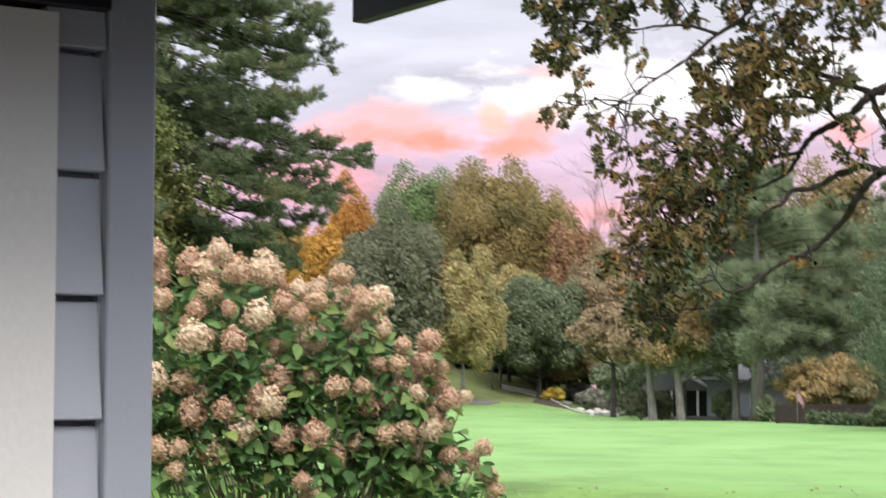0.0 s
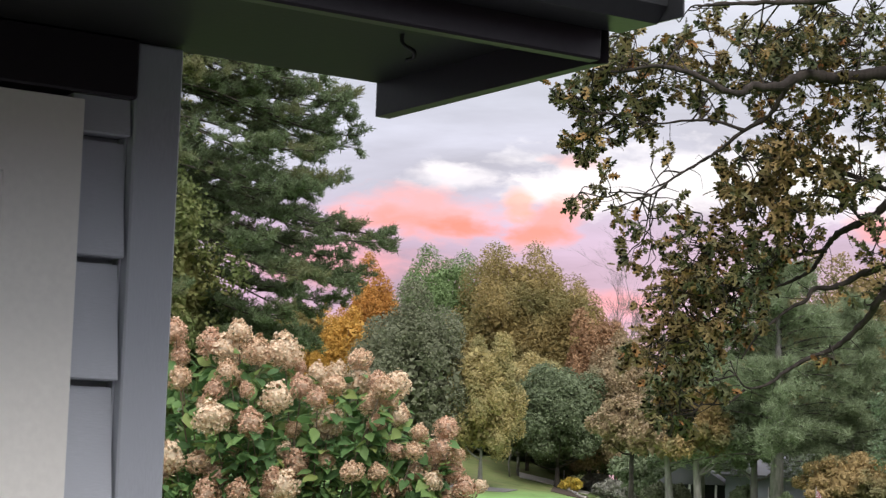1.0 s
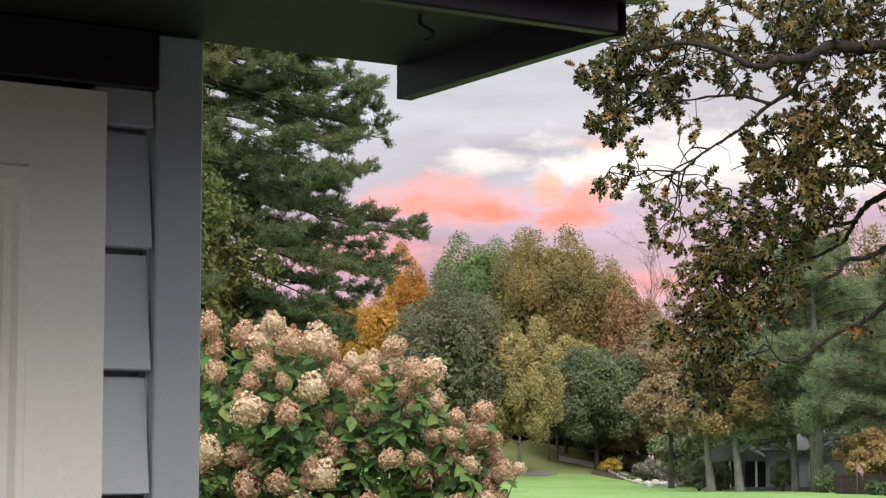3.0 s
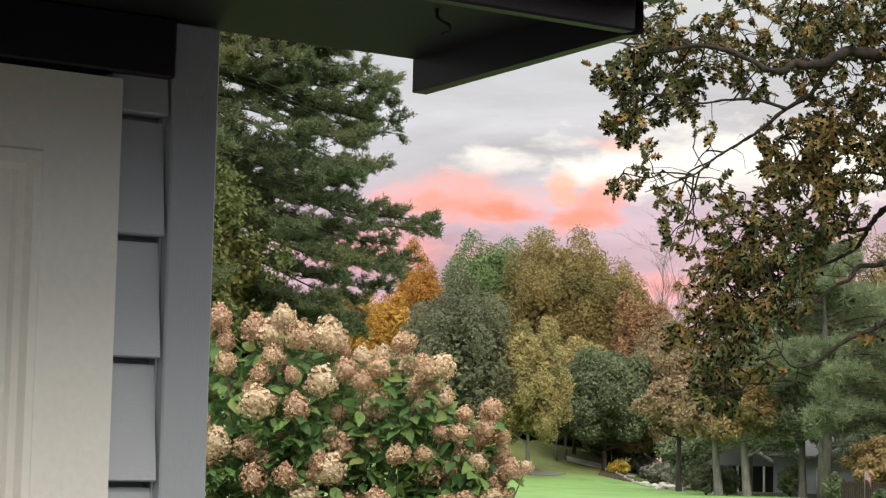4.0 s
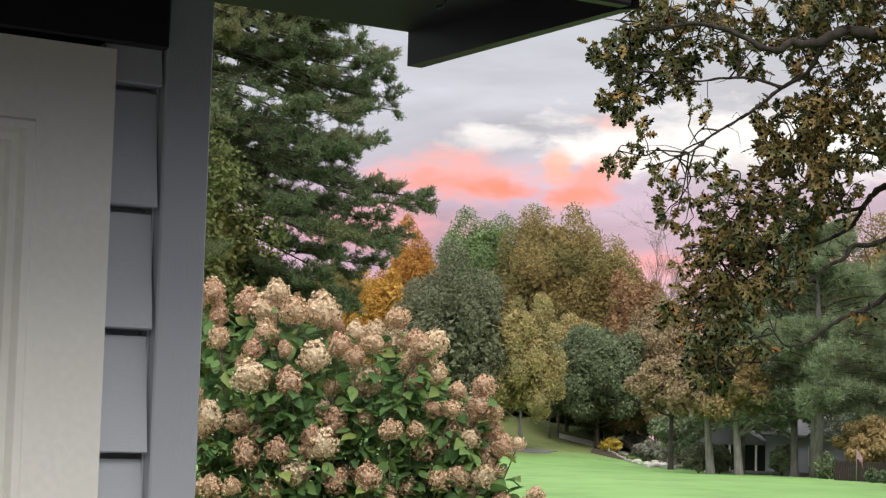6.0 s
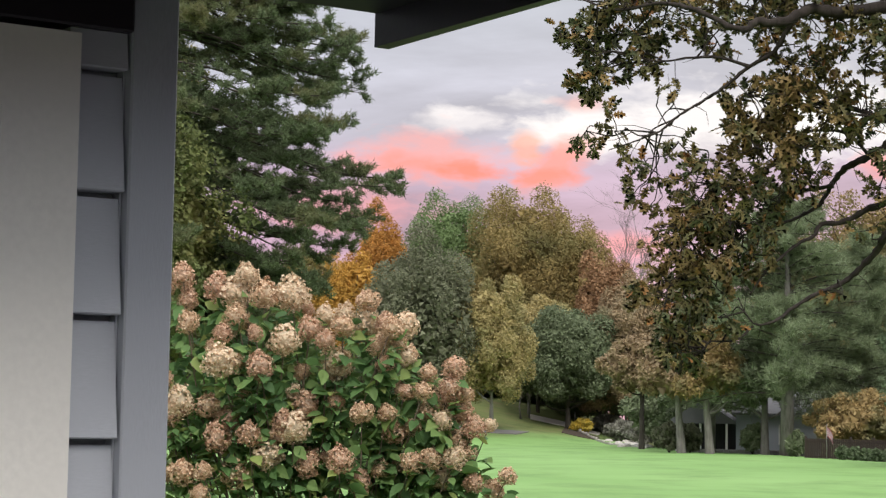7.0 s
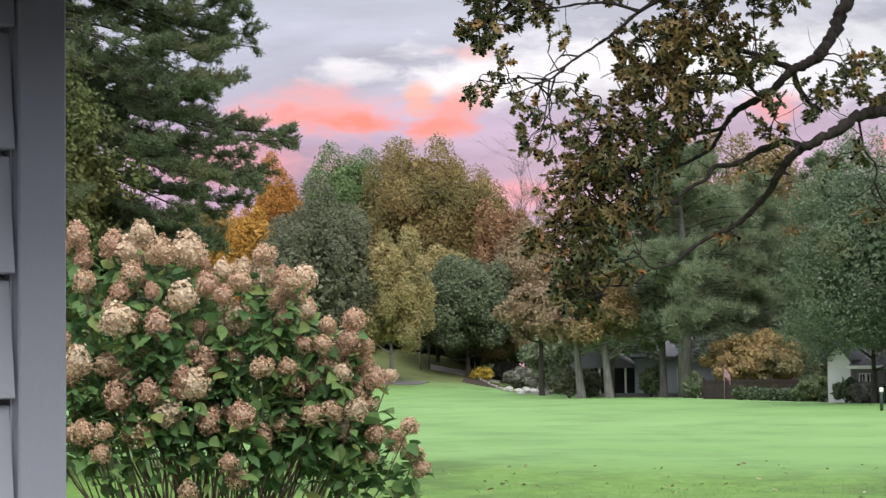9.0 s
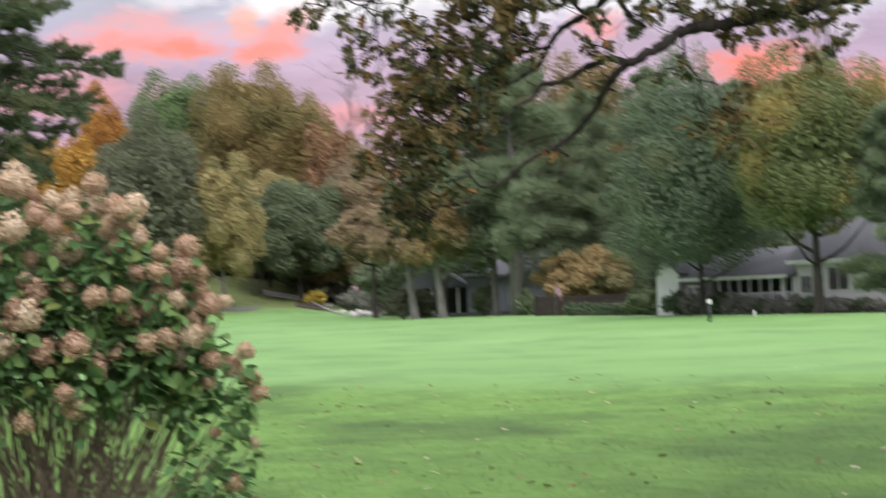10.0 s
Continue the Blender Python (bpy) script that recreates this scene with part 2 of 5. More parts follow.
class Build:
    """Gathers the faces of one mesh."""

    def __init__(self):
        self.v, self.f = [], []

    def add(self, verts, faces):
        k = len(self.v)
        self.v += [tuple(p) for p in verts]
        self.f += [tuple(k + i for i in q) for q in faces]
        return self

    def box(self, x0, x1, y0, y1, z0, z1, bevel=0.0):
        bm = bmesh.new()
        bmesh.ops.create_cube(bm, size=1.0)
        for v in bm.verts:
            v.co = Vector((x0 + (v.co.x + 0.5) * (x1 - x0), y0 + (v.co.y + 0.5) * (y1 - y0), z0 + (v.co.z + 0.5) * (z1 - z0)))
        if bevel:
            bmesh.ops.bevel(bm, geom=bm.edges[:], offset=bevel, segments=1, affect="EDGES")
        bm.verts.index_update()
        self.add([v.co for v in bm.verts], [[v.index for v in q.verts] for q in bm.faces])
        bm.free()
        return self

    def prism(self, ring, along):
        """A ring of points (in one plane) pushed along a vector."""
        n, a = len(ring), Vector(along)
        vs = [Vector(p) for p in ring] + [Vector(p) + a for p in ring]
        fs = [[i, (i + 1) % n, n + (i + 1) % n, n + i] for i in range(n)] + [list(range(n))[::-1], list(range(n, 2 * n))]
        return self.add(vs, fs)

    def tube(self, pts, radii, sides=8):
        pts = [Vector(p) for p in pts]
        rings = []
        for i, p in enumerate(pts):
            d = (pts[min(i + 1, len(pts) - 1)] - pts[max(i - 1, 0)]).normalized()
            a = d.cross(Vector((0.31, 0.9, 0.3))).normalized()
            b = d.cross(a)
            rings.append([p + (a * math.cos(2 * math.pi * k / sides) + b * math.sin(2 * math.pi * k / sides)) * radii[i] for k in range(sides)])
        vs = [q for r in rings for q in r]
        fs = [[i * sides + k, i * sides + (k + 1) % sides, (i + 1) * sides + (k + 1) % sides, (i + 1) * sides + k]
              for i in range(len(pts) - 1) for k in range(sides)]
        fs += [list(range(sides))[::-1], list(range((len(pts) - 1) * sides, len(pts) * sides))]
        return self.add(vs, fs)

    def mesh(self, name, mat, smooth=False):
        return mesh_of(name, self.v, self.f, mat, smooth)


def thing(name, label, category, at=(0, 0, 0), turn=0.0, group="", kind=""):
    ob = new(name)
    ob.empty_display_size = 0.2
    ob.matrix_world = pose(*at, 0, 0, turn)
    return tagged(ob, label, category, group, kind)


def part(name, me, parent, label=""):
    if isinstance(me, tuple):
        me = me[0].mesh(name, me[1], len(me) > 2)
    ob = new(name, me)
    ob.parent = parent
    return tagged(ob, label)


def smooth_path(pts, per=4):
    """Points along a smooth curve through pts."""
    pts = [Vector(p) for p in pts]
    out = []
    for i in range(len(pts) - 1):
        p0, p1, p2, p3 = pts[max(i - 1, 0)], pts[i], pts[i + 1], pts[min(i + 2, len(pts) - 1)]
        for k in range(per):
            t = k / per
            out.append(0.5 * ((2 * p1) + (p2 - p0) * t + (2 * p0 - 5 * p1 + 4 * p2 - p3) * t * t + (3 * p1 - p0 - 3 * p2 + p3) * t ** 3))
    out.append(pts[-1])
    return out


def scatter(tv, tf, where, z_axis, y_axis, size):
    """Copies of a small template (tv, tf) set out by arrays: place, normal, length direction, size."""
    tv, tf = np.asarray(tv, float), np.asarray(tf, int)
    z = z_axis / (np.linalg.norm(z_axis, axis=1)[:, None] + 1e-9)
    x = np.cross(y_axis, z)
    x /= np.linalg.norm(x, axis=1)[:, None] + 1e-9
    y = np.cross(z, x)
    s = np.asarray(size)[:, None, None]
    v = where[:, None, :] + s * (tv[None, :, 0:1] * x[:, None] + tv[None, :, 1:2] * y[:, None] + tv[None, :, 2:3] * z[:, None])
    f = tf[None] + (np.arange(len(where)) * len(tv))[:, None, None]
    return v.reshape(-1, 3), f.reshape(-1, 3)


def join(*sets):
    vs, fs, k = [], [], 0
    for v, f in sets:
        vs.append(v)
        fs.append(f + k)
        k += len(v)
    return np.concatenate(vs), np.concatenate(fs)


LEAF = ([(0, 0, 0), (0.33, 0.42, 0.08), (0, 1, -0.06), (-0.33, 0.42, 0.08)], [(0, 1, 2), (0, 2, 3)])
TRI_LEAF = ([(-0.36, 0, 0), (0.36, 0.1, 0), (0, 0.95, 0.05)], [(0, 1, 2)])
OVATE = ([(0, 0, 0), (0.24, 0.22, 0.05), (0.31, 0.48, 0.06), (0.17, 0.8, 0.0), (0, 1.05, -0.12), (-0.17, 0.8, 0.0), (-0.31, 0.48, 0.06), (-0.24, 0.22, 0.05), (0, 0.5, -0.03)],
         [(0, 1, 8), (1, 2, 8), (2, 3, 8), (3, 4, 8), (4, 5, 8), (5, 6, 8), (6, 7, 8), (7, 0, 8)])
STOUT = ([(-0.10, 0, 0), (0.10, 0, 0), (0, 1, 0.05)], [(0, 1, 2)])
NEEDLE = ([(-0.035, 0, 0), (0.035, 0, 0), (0, 1, 0.05)], [(0, 1, 2)])


def oak_template():
    side = [(0.03, 0.0), (0.07, 0.16), (0.24, 0.27), (0.11, 0.36), (0.34, 0.52), (0.14, 0.58), (0.31, 0.78), (0.12, 0.82), (0.10, 0.98)]
    ring = [(x, y, 0.10 * x) for x, y in side] + [(0, 1.02, -0.04)] + [(-x, y, 0.10 * x) for x, y in side[::-1]]
    mid = [(0, 0.2, 0), (0, 0.5, 0.02), (0, 0.8, 0)]
    v, n, f = ring + mid, len(ring), []
    for i in range(n - 1):
        y = (ring[i][1] + ring[i + 1][1]) / 2
        f.append((i, i + 1, n + (0 if y < 0.32 else 1 if y < 0.66 else 2)))
    f += [(n, n + 1, 3), (n, n + 1, n - 4), (n + 1, n + 2, 6), (n + 1, n + 2, n - 7)]
    return v, f


OAK = oak_template()


def unit(rng, n):
    v = rng.normal(size=(n, 3))
    return v / np.linalg.norm(v, axis=1)[:, None]


# ---- ground ----
G = -0.55
EDGE_X = [-60, 1, 10, 15, 22, 26, 30, 45, 80]
EDGE_Y = [300, 250, 214, 180, 148, 128, 108, 78, 60]


def ground_z(x, y):
    step = np.clip((y - 3.5) / 6.0, 0, 1)
    z = G * (step * step * (3 - 2 * step))
    over = y - np.interp(x, EDGE_X, EDGE_Y)
    drop = np.clip(over / 10.0, 0, 1)
    right = np.clip((x - 18) / 5.0, 0, 1)
    z = z - 0.75 * drop * right
    hill = np.clip((y - 170 - 1.2 * np.clip(x, -20, 30)) / 60.0, 0, 1)
    left = np.clip((24 - x) / 14.0, 0, 1)
    z = z + 5.0 * hill * hill * (3 - 2 * hill) * left
    z = z + 0.05 * np.sin(x * 0.21 + 1.0) * np.sin(y * 0.13) * np.clip((y - 14) / 20, 0, 1)
    return z


def spaced(*runs):
    out = []
    for a, b, n in runs:
        out += list(np.linspace(a, b, n, endpoint=False))
    return np.array(out + [runs[-1][1]])


gx = spaced((-900, -120, 14), (-120, -30, 18), (-30, 60, 100), (60, 140, 18), (140, 900, 14))
gy = spaced((-200, -10, 12), (-10, 30, 50), (30, 90, 40), (90, 260, 120), (260, 400, 20), (400, 2500, 14))
XX, YY = np.meshgrid(gx, gy)
ZZ = ground_z(XX, YY)
nx, ny = len(gx), len(gy)
idx = np.arange(nx * ny).reshape(ny, nx)
quads = np.stack([idx[:-1, :-1], idx[:-1, 1:], idx[1:, 1:], idx[1:, :-1]], -1).reshape(-1, 4)
gm = mesh_of("ground", np.stack([XX, YY, ZZ], -1).reshape(-1, 3).tolist(), quads.tolist(), LAWN, True)
gm.materials.append(LITTER)
cx = (XX[:-1, :-1] + XX[1:, 1:]).ravel() / 2
cy = (YY[:-1, :-1] + YY[1:, 1:]).ravel() / 2
wood = (cy > np.interp(cx, EDGE_X, EDGE_Y) + 2) & (cx > 16)
gm.polygons.foreach_set("material_index", wood.astype(np.int32))
tagged(new("ground", gm), "mown green fairway lawn with darker rough grass", "lawn", kind="structure")


def gz(x, y):
    return float(ground_z(np.float64(x), np.float64(y)))


# ---- the house with the eave under which the camera stands ----
house = thing("house", "grey clapboard house with a white panelled door and dark eave", "house", (-0.46, 2.7, 0), 35.0)
S_DOOR, S_IN, S_OUT = -0.0625, 0.0115, 0.0785
part("wall", (Build().box(-6.0, 0.056, 0.012, 0.16, -0.6, 2.222).box(-0.09, 0.056, 0.16, 7.0, -0.6, 2.222), SIDING), house)
part("foundation", (Build().box(-6.02, 0.085, -0.01, 7.0, -0.9, -0.02), SLAB), house, "grey concrete foundation")


def lap(s0, s1, z0):
    """One clapboard: thick at its lower edge, thin at the top, its end cut a little short of the trim."""
    ring = [(s0, 0.011, z0 + 0.151), (s0, -0.008, z0 + 0.151), (s0, -0.026, z0 + 0.002), (s0, -0.024, z0), (s0, 0.011, z0)]
    return Build().prism(ring, (s1 - s0, 0, 0))


board_r = lap(S_DOOR - 0.01, S_IN - 0.004, 0).mesh("siding_board", SIDING)
board_l = lap(-6.0, -1.05, 0).mesh("siding_board", SIDING)
z = 2.0935 - 0.159 * 13
while z < 2.2:
    for me in (board_r, board_l):
        b = part("siding_board", me, house)
        b.location = (0, 0, z)
    z += 0.159
part("corner_board", (Build().box(S_IN, S_OUT, -0.029, 0.011, -0.05, 2.219, 0.0025).box(S_OUT - 0.022, S_OUT, 0.0115, 0.09, -0.05, 2.219, 0.002), TRIM), house, "blue-grey painted corner board")
part("caulk_line", (Build().box(S_IN - 0.0035, S_IN - 0.0005, -0.010, 0.0105, -0.05, 2.15), TRIM), house)
door = part("door", (Build().box(-1.05, S_DOOR - 0.002, -0.006, 0.010, 0.02, 2.13), WHITE), house, "white painted panelled door, closed")
DX = S_DOOR - 0.105
for x0, x1 in ((DX, S_DOOR), (-1.052, -0.943)):
    part("stile", (Build().box(x0, x1, -0.034, -0.0065, 0.02, 2.1335), WHITE), door)
for z0, z1 in ((2.0310, 2.1335), (0.95, 1.09), (0.02, 0.26)):
    part("rail", (Build().box(-0.943, DX, -0.034, -0.0065, z0, z1), WHITE), door)


def panel(x0, x1, z0, z1):
    bld = Build()
    steps = [(0.0, -0.034), (0.004, -0.040), (0.014, -0.040), (0.019, -0.026), (0.028, -0.024), (0.032, -0.014), (0.046, -0.014), (0.060, -0.020)]
    rings = [[(x0 + d, y, z0 + d), (x1 - d, y, z0 + d), (x1 - d, y, z1 - d), (x0 + d, y, z1 - d)] for d, y in steps]
    vs = [p for r in rings for p in r]
    fs = [[4 * i + k, 4 * i + (k + 1) % 4, 4 * i + 4 + (k + 1) % 4, 4 * i + 4 + k] for i in range(len(steps) - 1) for k in range(4)]
    fs.append([4 * (len(steps) - 1) + k for k in range(4)])
    return bld.add(vs, fs)


part("panel", (panel(-0.943, DX, 1.09, 2.0310), WHITE), door)
part("panel", (panel(-0.943, DX, 0.26, 0.95), WHITE), door)
part("threshold", (Build().box(-1.06, -0.03, -0.07, 0.01, -0.02, 0.018, 0.003), SLAB), house)
# eave
part("soffit", (Build().prism([(-6.2, 0.0, 2.222), (-6.2, -0.505, 2.222), (0.382, -0.505, 2.222), (0.405, 0.0, 2.222)], (0, 0, 0.018)), SOFFIT), house, "dark green-black painted soffit")
part("end_board", (Build().prism([(0.404, 0.004, 2.174), (0.428, 0.004, 2.174), (0.398, -0.527, 2.174), (0.384, -0.505, 2.174)], (0, 0, 0.186)), FASCIA), house, "charcoal board closing the eave's end")
part("fascia", (Build().box(-6.2, 0.386, -0.529, -0.506, 2.1755, 2.36, 0.003), FASCIA), house, "charcoal painted fascia board")
part("frieze_board", (Build().box(-6.0, S_IN - 0.001, -0.037, 0.0105, 2.142, 2.2215, 0.003), FASCIA), house, "charcoal frieze board under the soffit")
part("frieze_bead", (Build().box(-6.2, 0.380, -0.505, -0.485, 2.200, 2.2215, 0.004), FASCIA), house)
gut_ring = [(-6.2, -0.530, 2.36), (-6.2, -0.530, 2.213), (-6.2, -0.600, 2.213), (-6.2, -0.618, 2.232), (-6.2, -0.622, 2.262), (-6.2, -0.648, 2.30), (-6.2, -0.650, 2.345), (-6.2, -0.638, 2.345), (-6.2, -0.634, 2.305), (-6.2, -0.610, 2.268), (-6.2, -0.606, 2.238), (-6.2, -0.594, 2.220), (-6.2, -0.536, 2.220), (-6.2, -0.536, 2.36)]
part("gutter", (Build().prism(gut_ring, (6.2 + 0.412, 0, 0)).box(0.4125, 0.415, -0.645, -0.531, 2.215, 2.34), GUTTER), house, "charcoal metal gutter along the eave")
part("roof", (Build().prism([(-6.2, -0.56, 2.362), (-6.2, -0.56, 2.39), (-6.2, 3.5, 4.42), (-6.2, 7.5, 2.42), (-6.2, 7.5, 2.39), (-6.2, 3.5, 4.39)], (6.2 + 0.43, 0, 0)), ROOFING), house, "dark shingled gable roof")
part("gable", (Build().prism([(-0.08, 0.16, 2.223), (-0.08, 6.99, 2.223), (-0.08, 3.5, 4.2)], (0.15, 0, 0)), SIDING), house)
# Two unseen walls, added to keep low sky light off the house wall's top.
wing = Build().box(-6.0, 5.2, -6.2, -6.0, -0.6, 3.0)
wing = wing.mesh("light_block_rear", LIGHT_BLOCKER)
tagged(new("light_block_rear", wing), "unseen dark wall added behind the camera to block light", "wall", kind="structure").matrix_world = house.matrix_world.copy()
side_wall = Build().box(3.3, 3.5, -2.0, 4.6, -0.6, 2.3).mesh("light_block_side", LIGHT_BLOCKER)
tagged(new("light_block_side", side_wall), "unseen dark wall added on the right to block light", "wall", kind="structure")
hook = smooth_path([(0.243, -0.304, 2.224), (0.243, -0.304, 2.212), (0.246, -0.310, 2.205), (0.252, -0.318, 2.199), (0.256, -0.312, 2.192), (0.252, -0.302, 2.190)], 3)
part("hook", (Build().tube(hook, [0.0028] * len(hook), 6), IRON, True), house, "small dark iron hook")
# Unseen slab, added and kept dark so less green lawn light bounces up.
patio = Build().box(-9.0, 4.0, -9.0, 7.4, -0.75, -0.004, 0.02).mesh("bounce_cut_slab", DARK_SLAB)
tagged(new("pavement", patio), "unseen dark slab added to cut green light bounced off the lawn", "patio", kind="structure").matrix_world = pose(0, 0, 0.008)

# ---- hydrangea ----
PETAL = leafy("dried_hydrangea_petals", [(0.0, (0.36, 0.21, 0.125)), (0.3, (0.54, 0.365, 0.235)), (0.7, (0.67, 0.485, 0.335)), (1.0, (0.77, 0.63, 0.47))], 0.25)
PETAL2 = leafy("cream_hydrangea_petals", [(0.0, (0.52, 0.36, 0.225)), (0.4, (0.69, 0.52, 0.37)), (1.0, (0.79, 0.69, 0.53))], 0.25)
PETAL3 = leafy("pink_hydrangea_petals", [(0.0, (0.37, 0.20, 0.125)), (0.5, (0.59, 0.38, 0.26)), (1.0, (0.71, 0.55, 0.42))], 0.25)
HLEAF = leafy("hydrangea_leaf", [(0.0, (0.075, 0.145, 0.058)), (0.5, (0.125, 0.230, 0.082)), (0.85, (0.190, 0.290, 0.100)), (1.0, (0.30, 0.34, 0.11))], 0.42, (1.6, (0.085, 0.14, 0.03), 0.56, 0.72))
STEM = bark("shrub_stem", (0.10, 0.075, 0.055), (0.24, 0.19, 0.14), 20)

PET = []
for k in range(4):
    a = math.pi / 2 * k
    c, s = math.cos(a), math.sin(a)
    PET.append([(c * x - s * y, s * x + c * y, zz) for x, y, zz in ((0, 0, 0), (0.42, 0.30, 0.10), (0.0, 0.85, 0.26), (-0.42, 0.30, 0.10))])
FLORET = ([p for q in PET for p in q], [(4 * k + a, 4 * k + b, 4 * k + c) for k in range(4) for a, b, c in ((0, 1, 2), (0, 2, 3))])


def flower_head(seed, mat, tall):
    rng = np.random.default_rng(seed)
    n = 560
    d = unit(rng, n)
    lump = 1 + 0.20 * np.sin(d[:, 0] * 5 + seed) * np.sin(d[:, 1] * 4.3 + d[:, 2] * 5)
    taper = 1.04 - 0.40 * np.clip(d[:, 2], -0.3, 1)
    p = d * (lump * rng.uniform(0.80, 1.05, n))[:, None] * np.stack([taper, taper, np.full(n, tall)], 1)
    bm = bmesh.new()
    bmesh.ops.create_icosphere(bm, subdivisions=2, radius=0.56)
    cv = np.array([(v.co.x, v.co.y, v.co.z * tall) for v in bm.verts])
    cf = np.array([[v.index for v in q.verts] for q in bm.faces])
    bm.free()
    fl = scatter(*FLORET, p, d + rng.normal(0, 0.40, (n, 3)), unit(rng, n), rng.uniform(0.12, 0.18, n))
    return tri_mesh("flower_head", *join(fl, (cv, cf)), mat)


HEADS = [flower_head(i, (PETAL, PETAL2, PETAL3, PETAL, PETAL3, PETAL)[i], 0.96 + 0.12 * (i % 3)) for i in range(6)]
BX, BY = -0.78, 10.75
shrub = thing("hydrangea_shrub", "large panicle hydrangea shrub with dried tan-pink flower heads", "shrub", (BX, BY, gz(BX, BY)))
BZ = gz(BX, BY)
TOP = [(-1.41, 2.34, 6), (-1.24, 2.29, 7), (-1.16, 2.26, 8), (-1.09, 2.35, 6), (-0.99, 2.25, 7), (-0.86, 2.26, 9), (-1.38, 2.22, 5), (-1.36, 2.1, 6), (-1.19, 2.05, 5), (-1.13, 2.14, 6), (-1.02, 2.05, 4),
       (-0.88, 2.02, 8), (-1.19, 1.91, 9), (-0.99, 1.89, 7), (-0.76, 2.08, 6), (-0.67, 2.02, 5), (-0.62, 1.91, 8), (-0.69, 2.15, 6), (-0.59, 2.17, 5), (-0.48, 2.23, 6), (-0.48, 2.12, 8), (-0.39, 2.12, 5), (-0.29, 2.11, 7)]
MIDDLE = [(-0.59, 2.09, 6), (-0.42, 2.0, 5), (-0.35, 2.09, 6), (-0.28, 1.95, 5), (-0.17, 1.87, 5), (-0.04, 1.9, 6), (-0.05, 1.8, 6), (0.02, 1.77, 4), (-0.19, 1.78, 5), (-0.1, 1.8, 4), (-0.17, 1.68, 6), (-0.09, 1.64, 5),
          (0.0, 1.69, 6), (0.06, 1.61, 6), (0.14, 1.62, 3.5), (-0.33, 1.58, 6), (-0.24, 1.6, 5), (-0.49, 1.67, 6), (-0.37, 1.67, 5), (-0.77, 1.7, 7), (-0.82, 1.59, 8), (-0.88, 1.63, 5), (-1.25, 1.69, 7), (-1.16, 1.63, 6)]
LOWER = [(-1.4, 1.71, 8), (-1.44, 1.64, 5), (-1.04, 1.56, 6), (-1.2, 1.54, 7), (-0.95, 1.46, 8), (-0.59, 1.44, 7), (-0.75, 1.41, 6), (-0.5, 1.33, 6), (-1.11, 1.36, 7), (-1.37, 1.36, 7), (-1.26, 1.37, 5), (-1.27, 1.26, 5),
         (-0.24, 1.43, 6), (-0.09, 1.36, 6), (-0.15, 1.45, 6), (-0.03, 1.46, 6), (0.04, 1.48, 4), (0.06, 1.34, 5), (0.16, 1.3, 6), (0.23, 1.37, 5), (0.26, 1.23, 5), (0.28, 1.16, 5), (0.04, 1.22, 4)]
LOWEST = [(-0.65, 1.21, 5), (-0.61, 1.13, 6), (-0.86, 1.07, 5), (-1.46, 1.82, 4), (-1.47, 1.54, 5), (-1.45, 1.35, 5), (-1.62, 2.1, 7), (-1.7, 1.8, 7), (-1.75, 1.5, 7), (-1.6, 1.2, 6)]
rng = np.random.default_rng(5)
tips = []
SMALL = []
for k in range(46):
    x = rng.uniform(-1.5, 0.25)
    roof = float(np.interp(x, [-1.5, -0.9, -0.35, -0.05, 0.15, 0.35], [2.28, 2.22, 2.06, 1.75, 1.45, 1.12]))
    SMALL.append((x, roof - rng.random() ** 1.6 * 0.75, rng.uniform(3.0, 5.0)))
for x, zz, r in TOP + MIDDLE + LOWER + LOWEST + SMALL:
    side = max(0.0, 1 - ((x - BX) / 1.2) ** 2) ** 0.5
    y = (10.24 if r > 3 else 10.3) + rng.uniform(-0.06, 0.10) + (0.1 if r != int(r) else 0.0) + 0.22 * (1 - side) + (0.16 if zz > 2.1 else 0.0)
    k = int(rng.integers(0, 6))
    if r >= 8:
        k = 1
    ob = part("flower_head", HEADS[k], shrub)
    q = r * 0.0093 * y / 10.4
    ob.location = (x - BX, y - BY, zz - BZ)
    ob.scale = (q, q, q)
    ob.rotation_euler = (rng.uniform(-0.3, 0.5), rng.uniform(-0.4, 0.4) + 0.5 * (x - BX), rng.uniform(0, 6.28))
    tips.append((x - BX, y - BY, zz - BZ))
leaf_at, leaf_dir = [], []
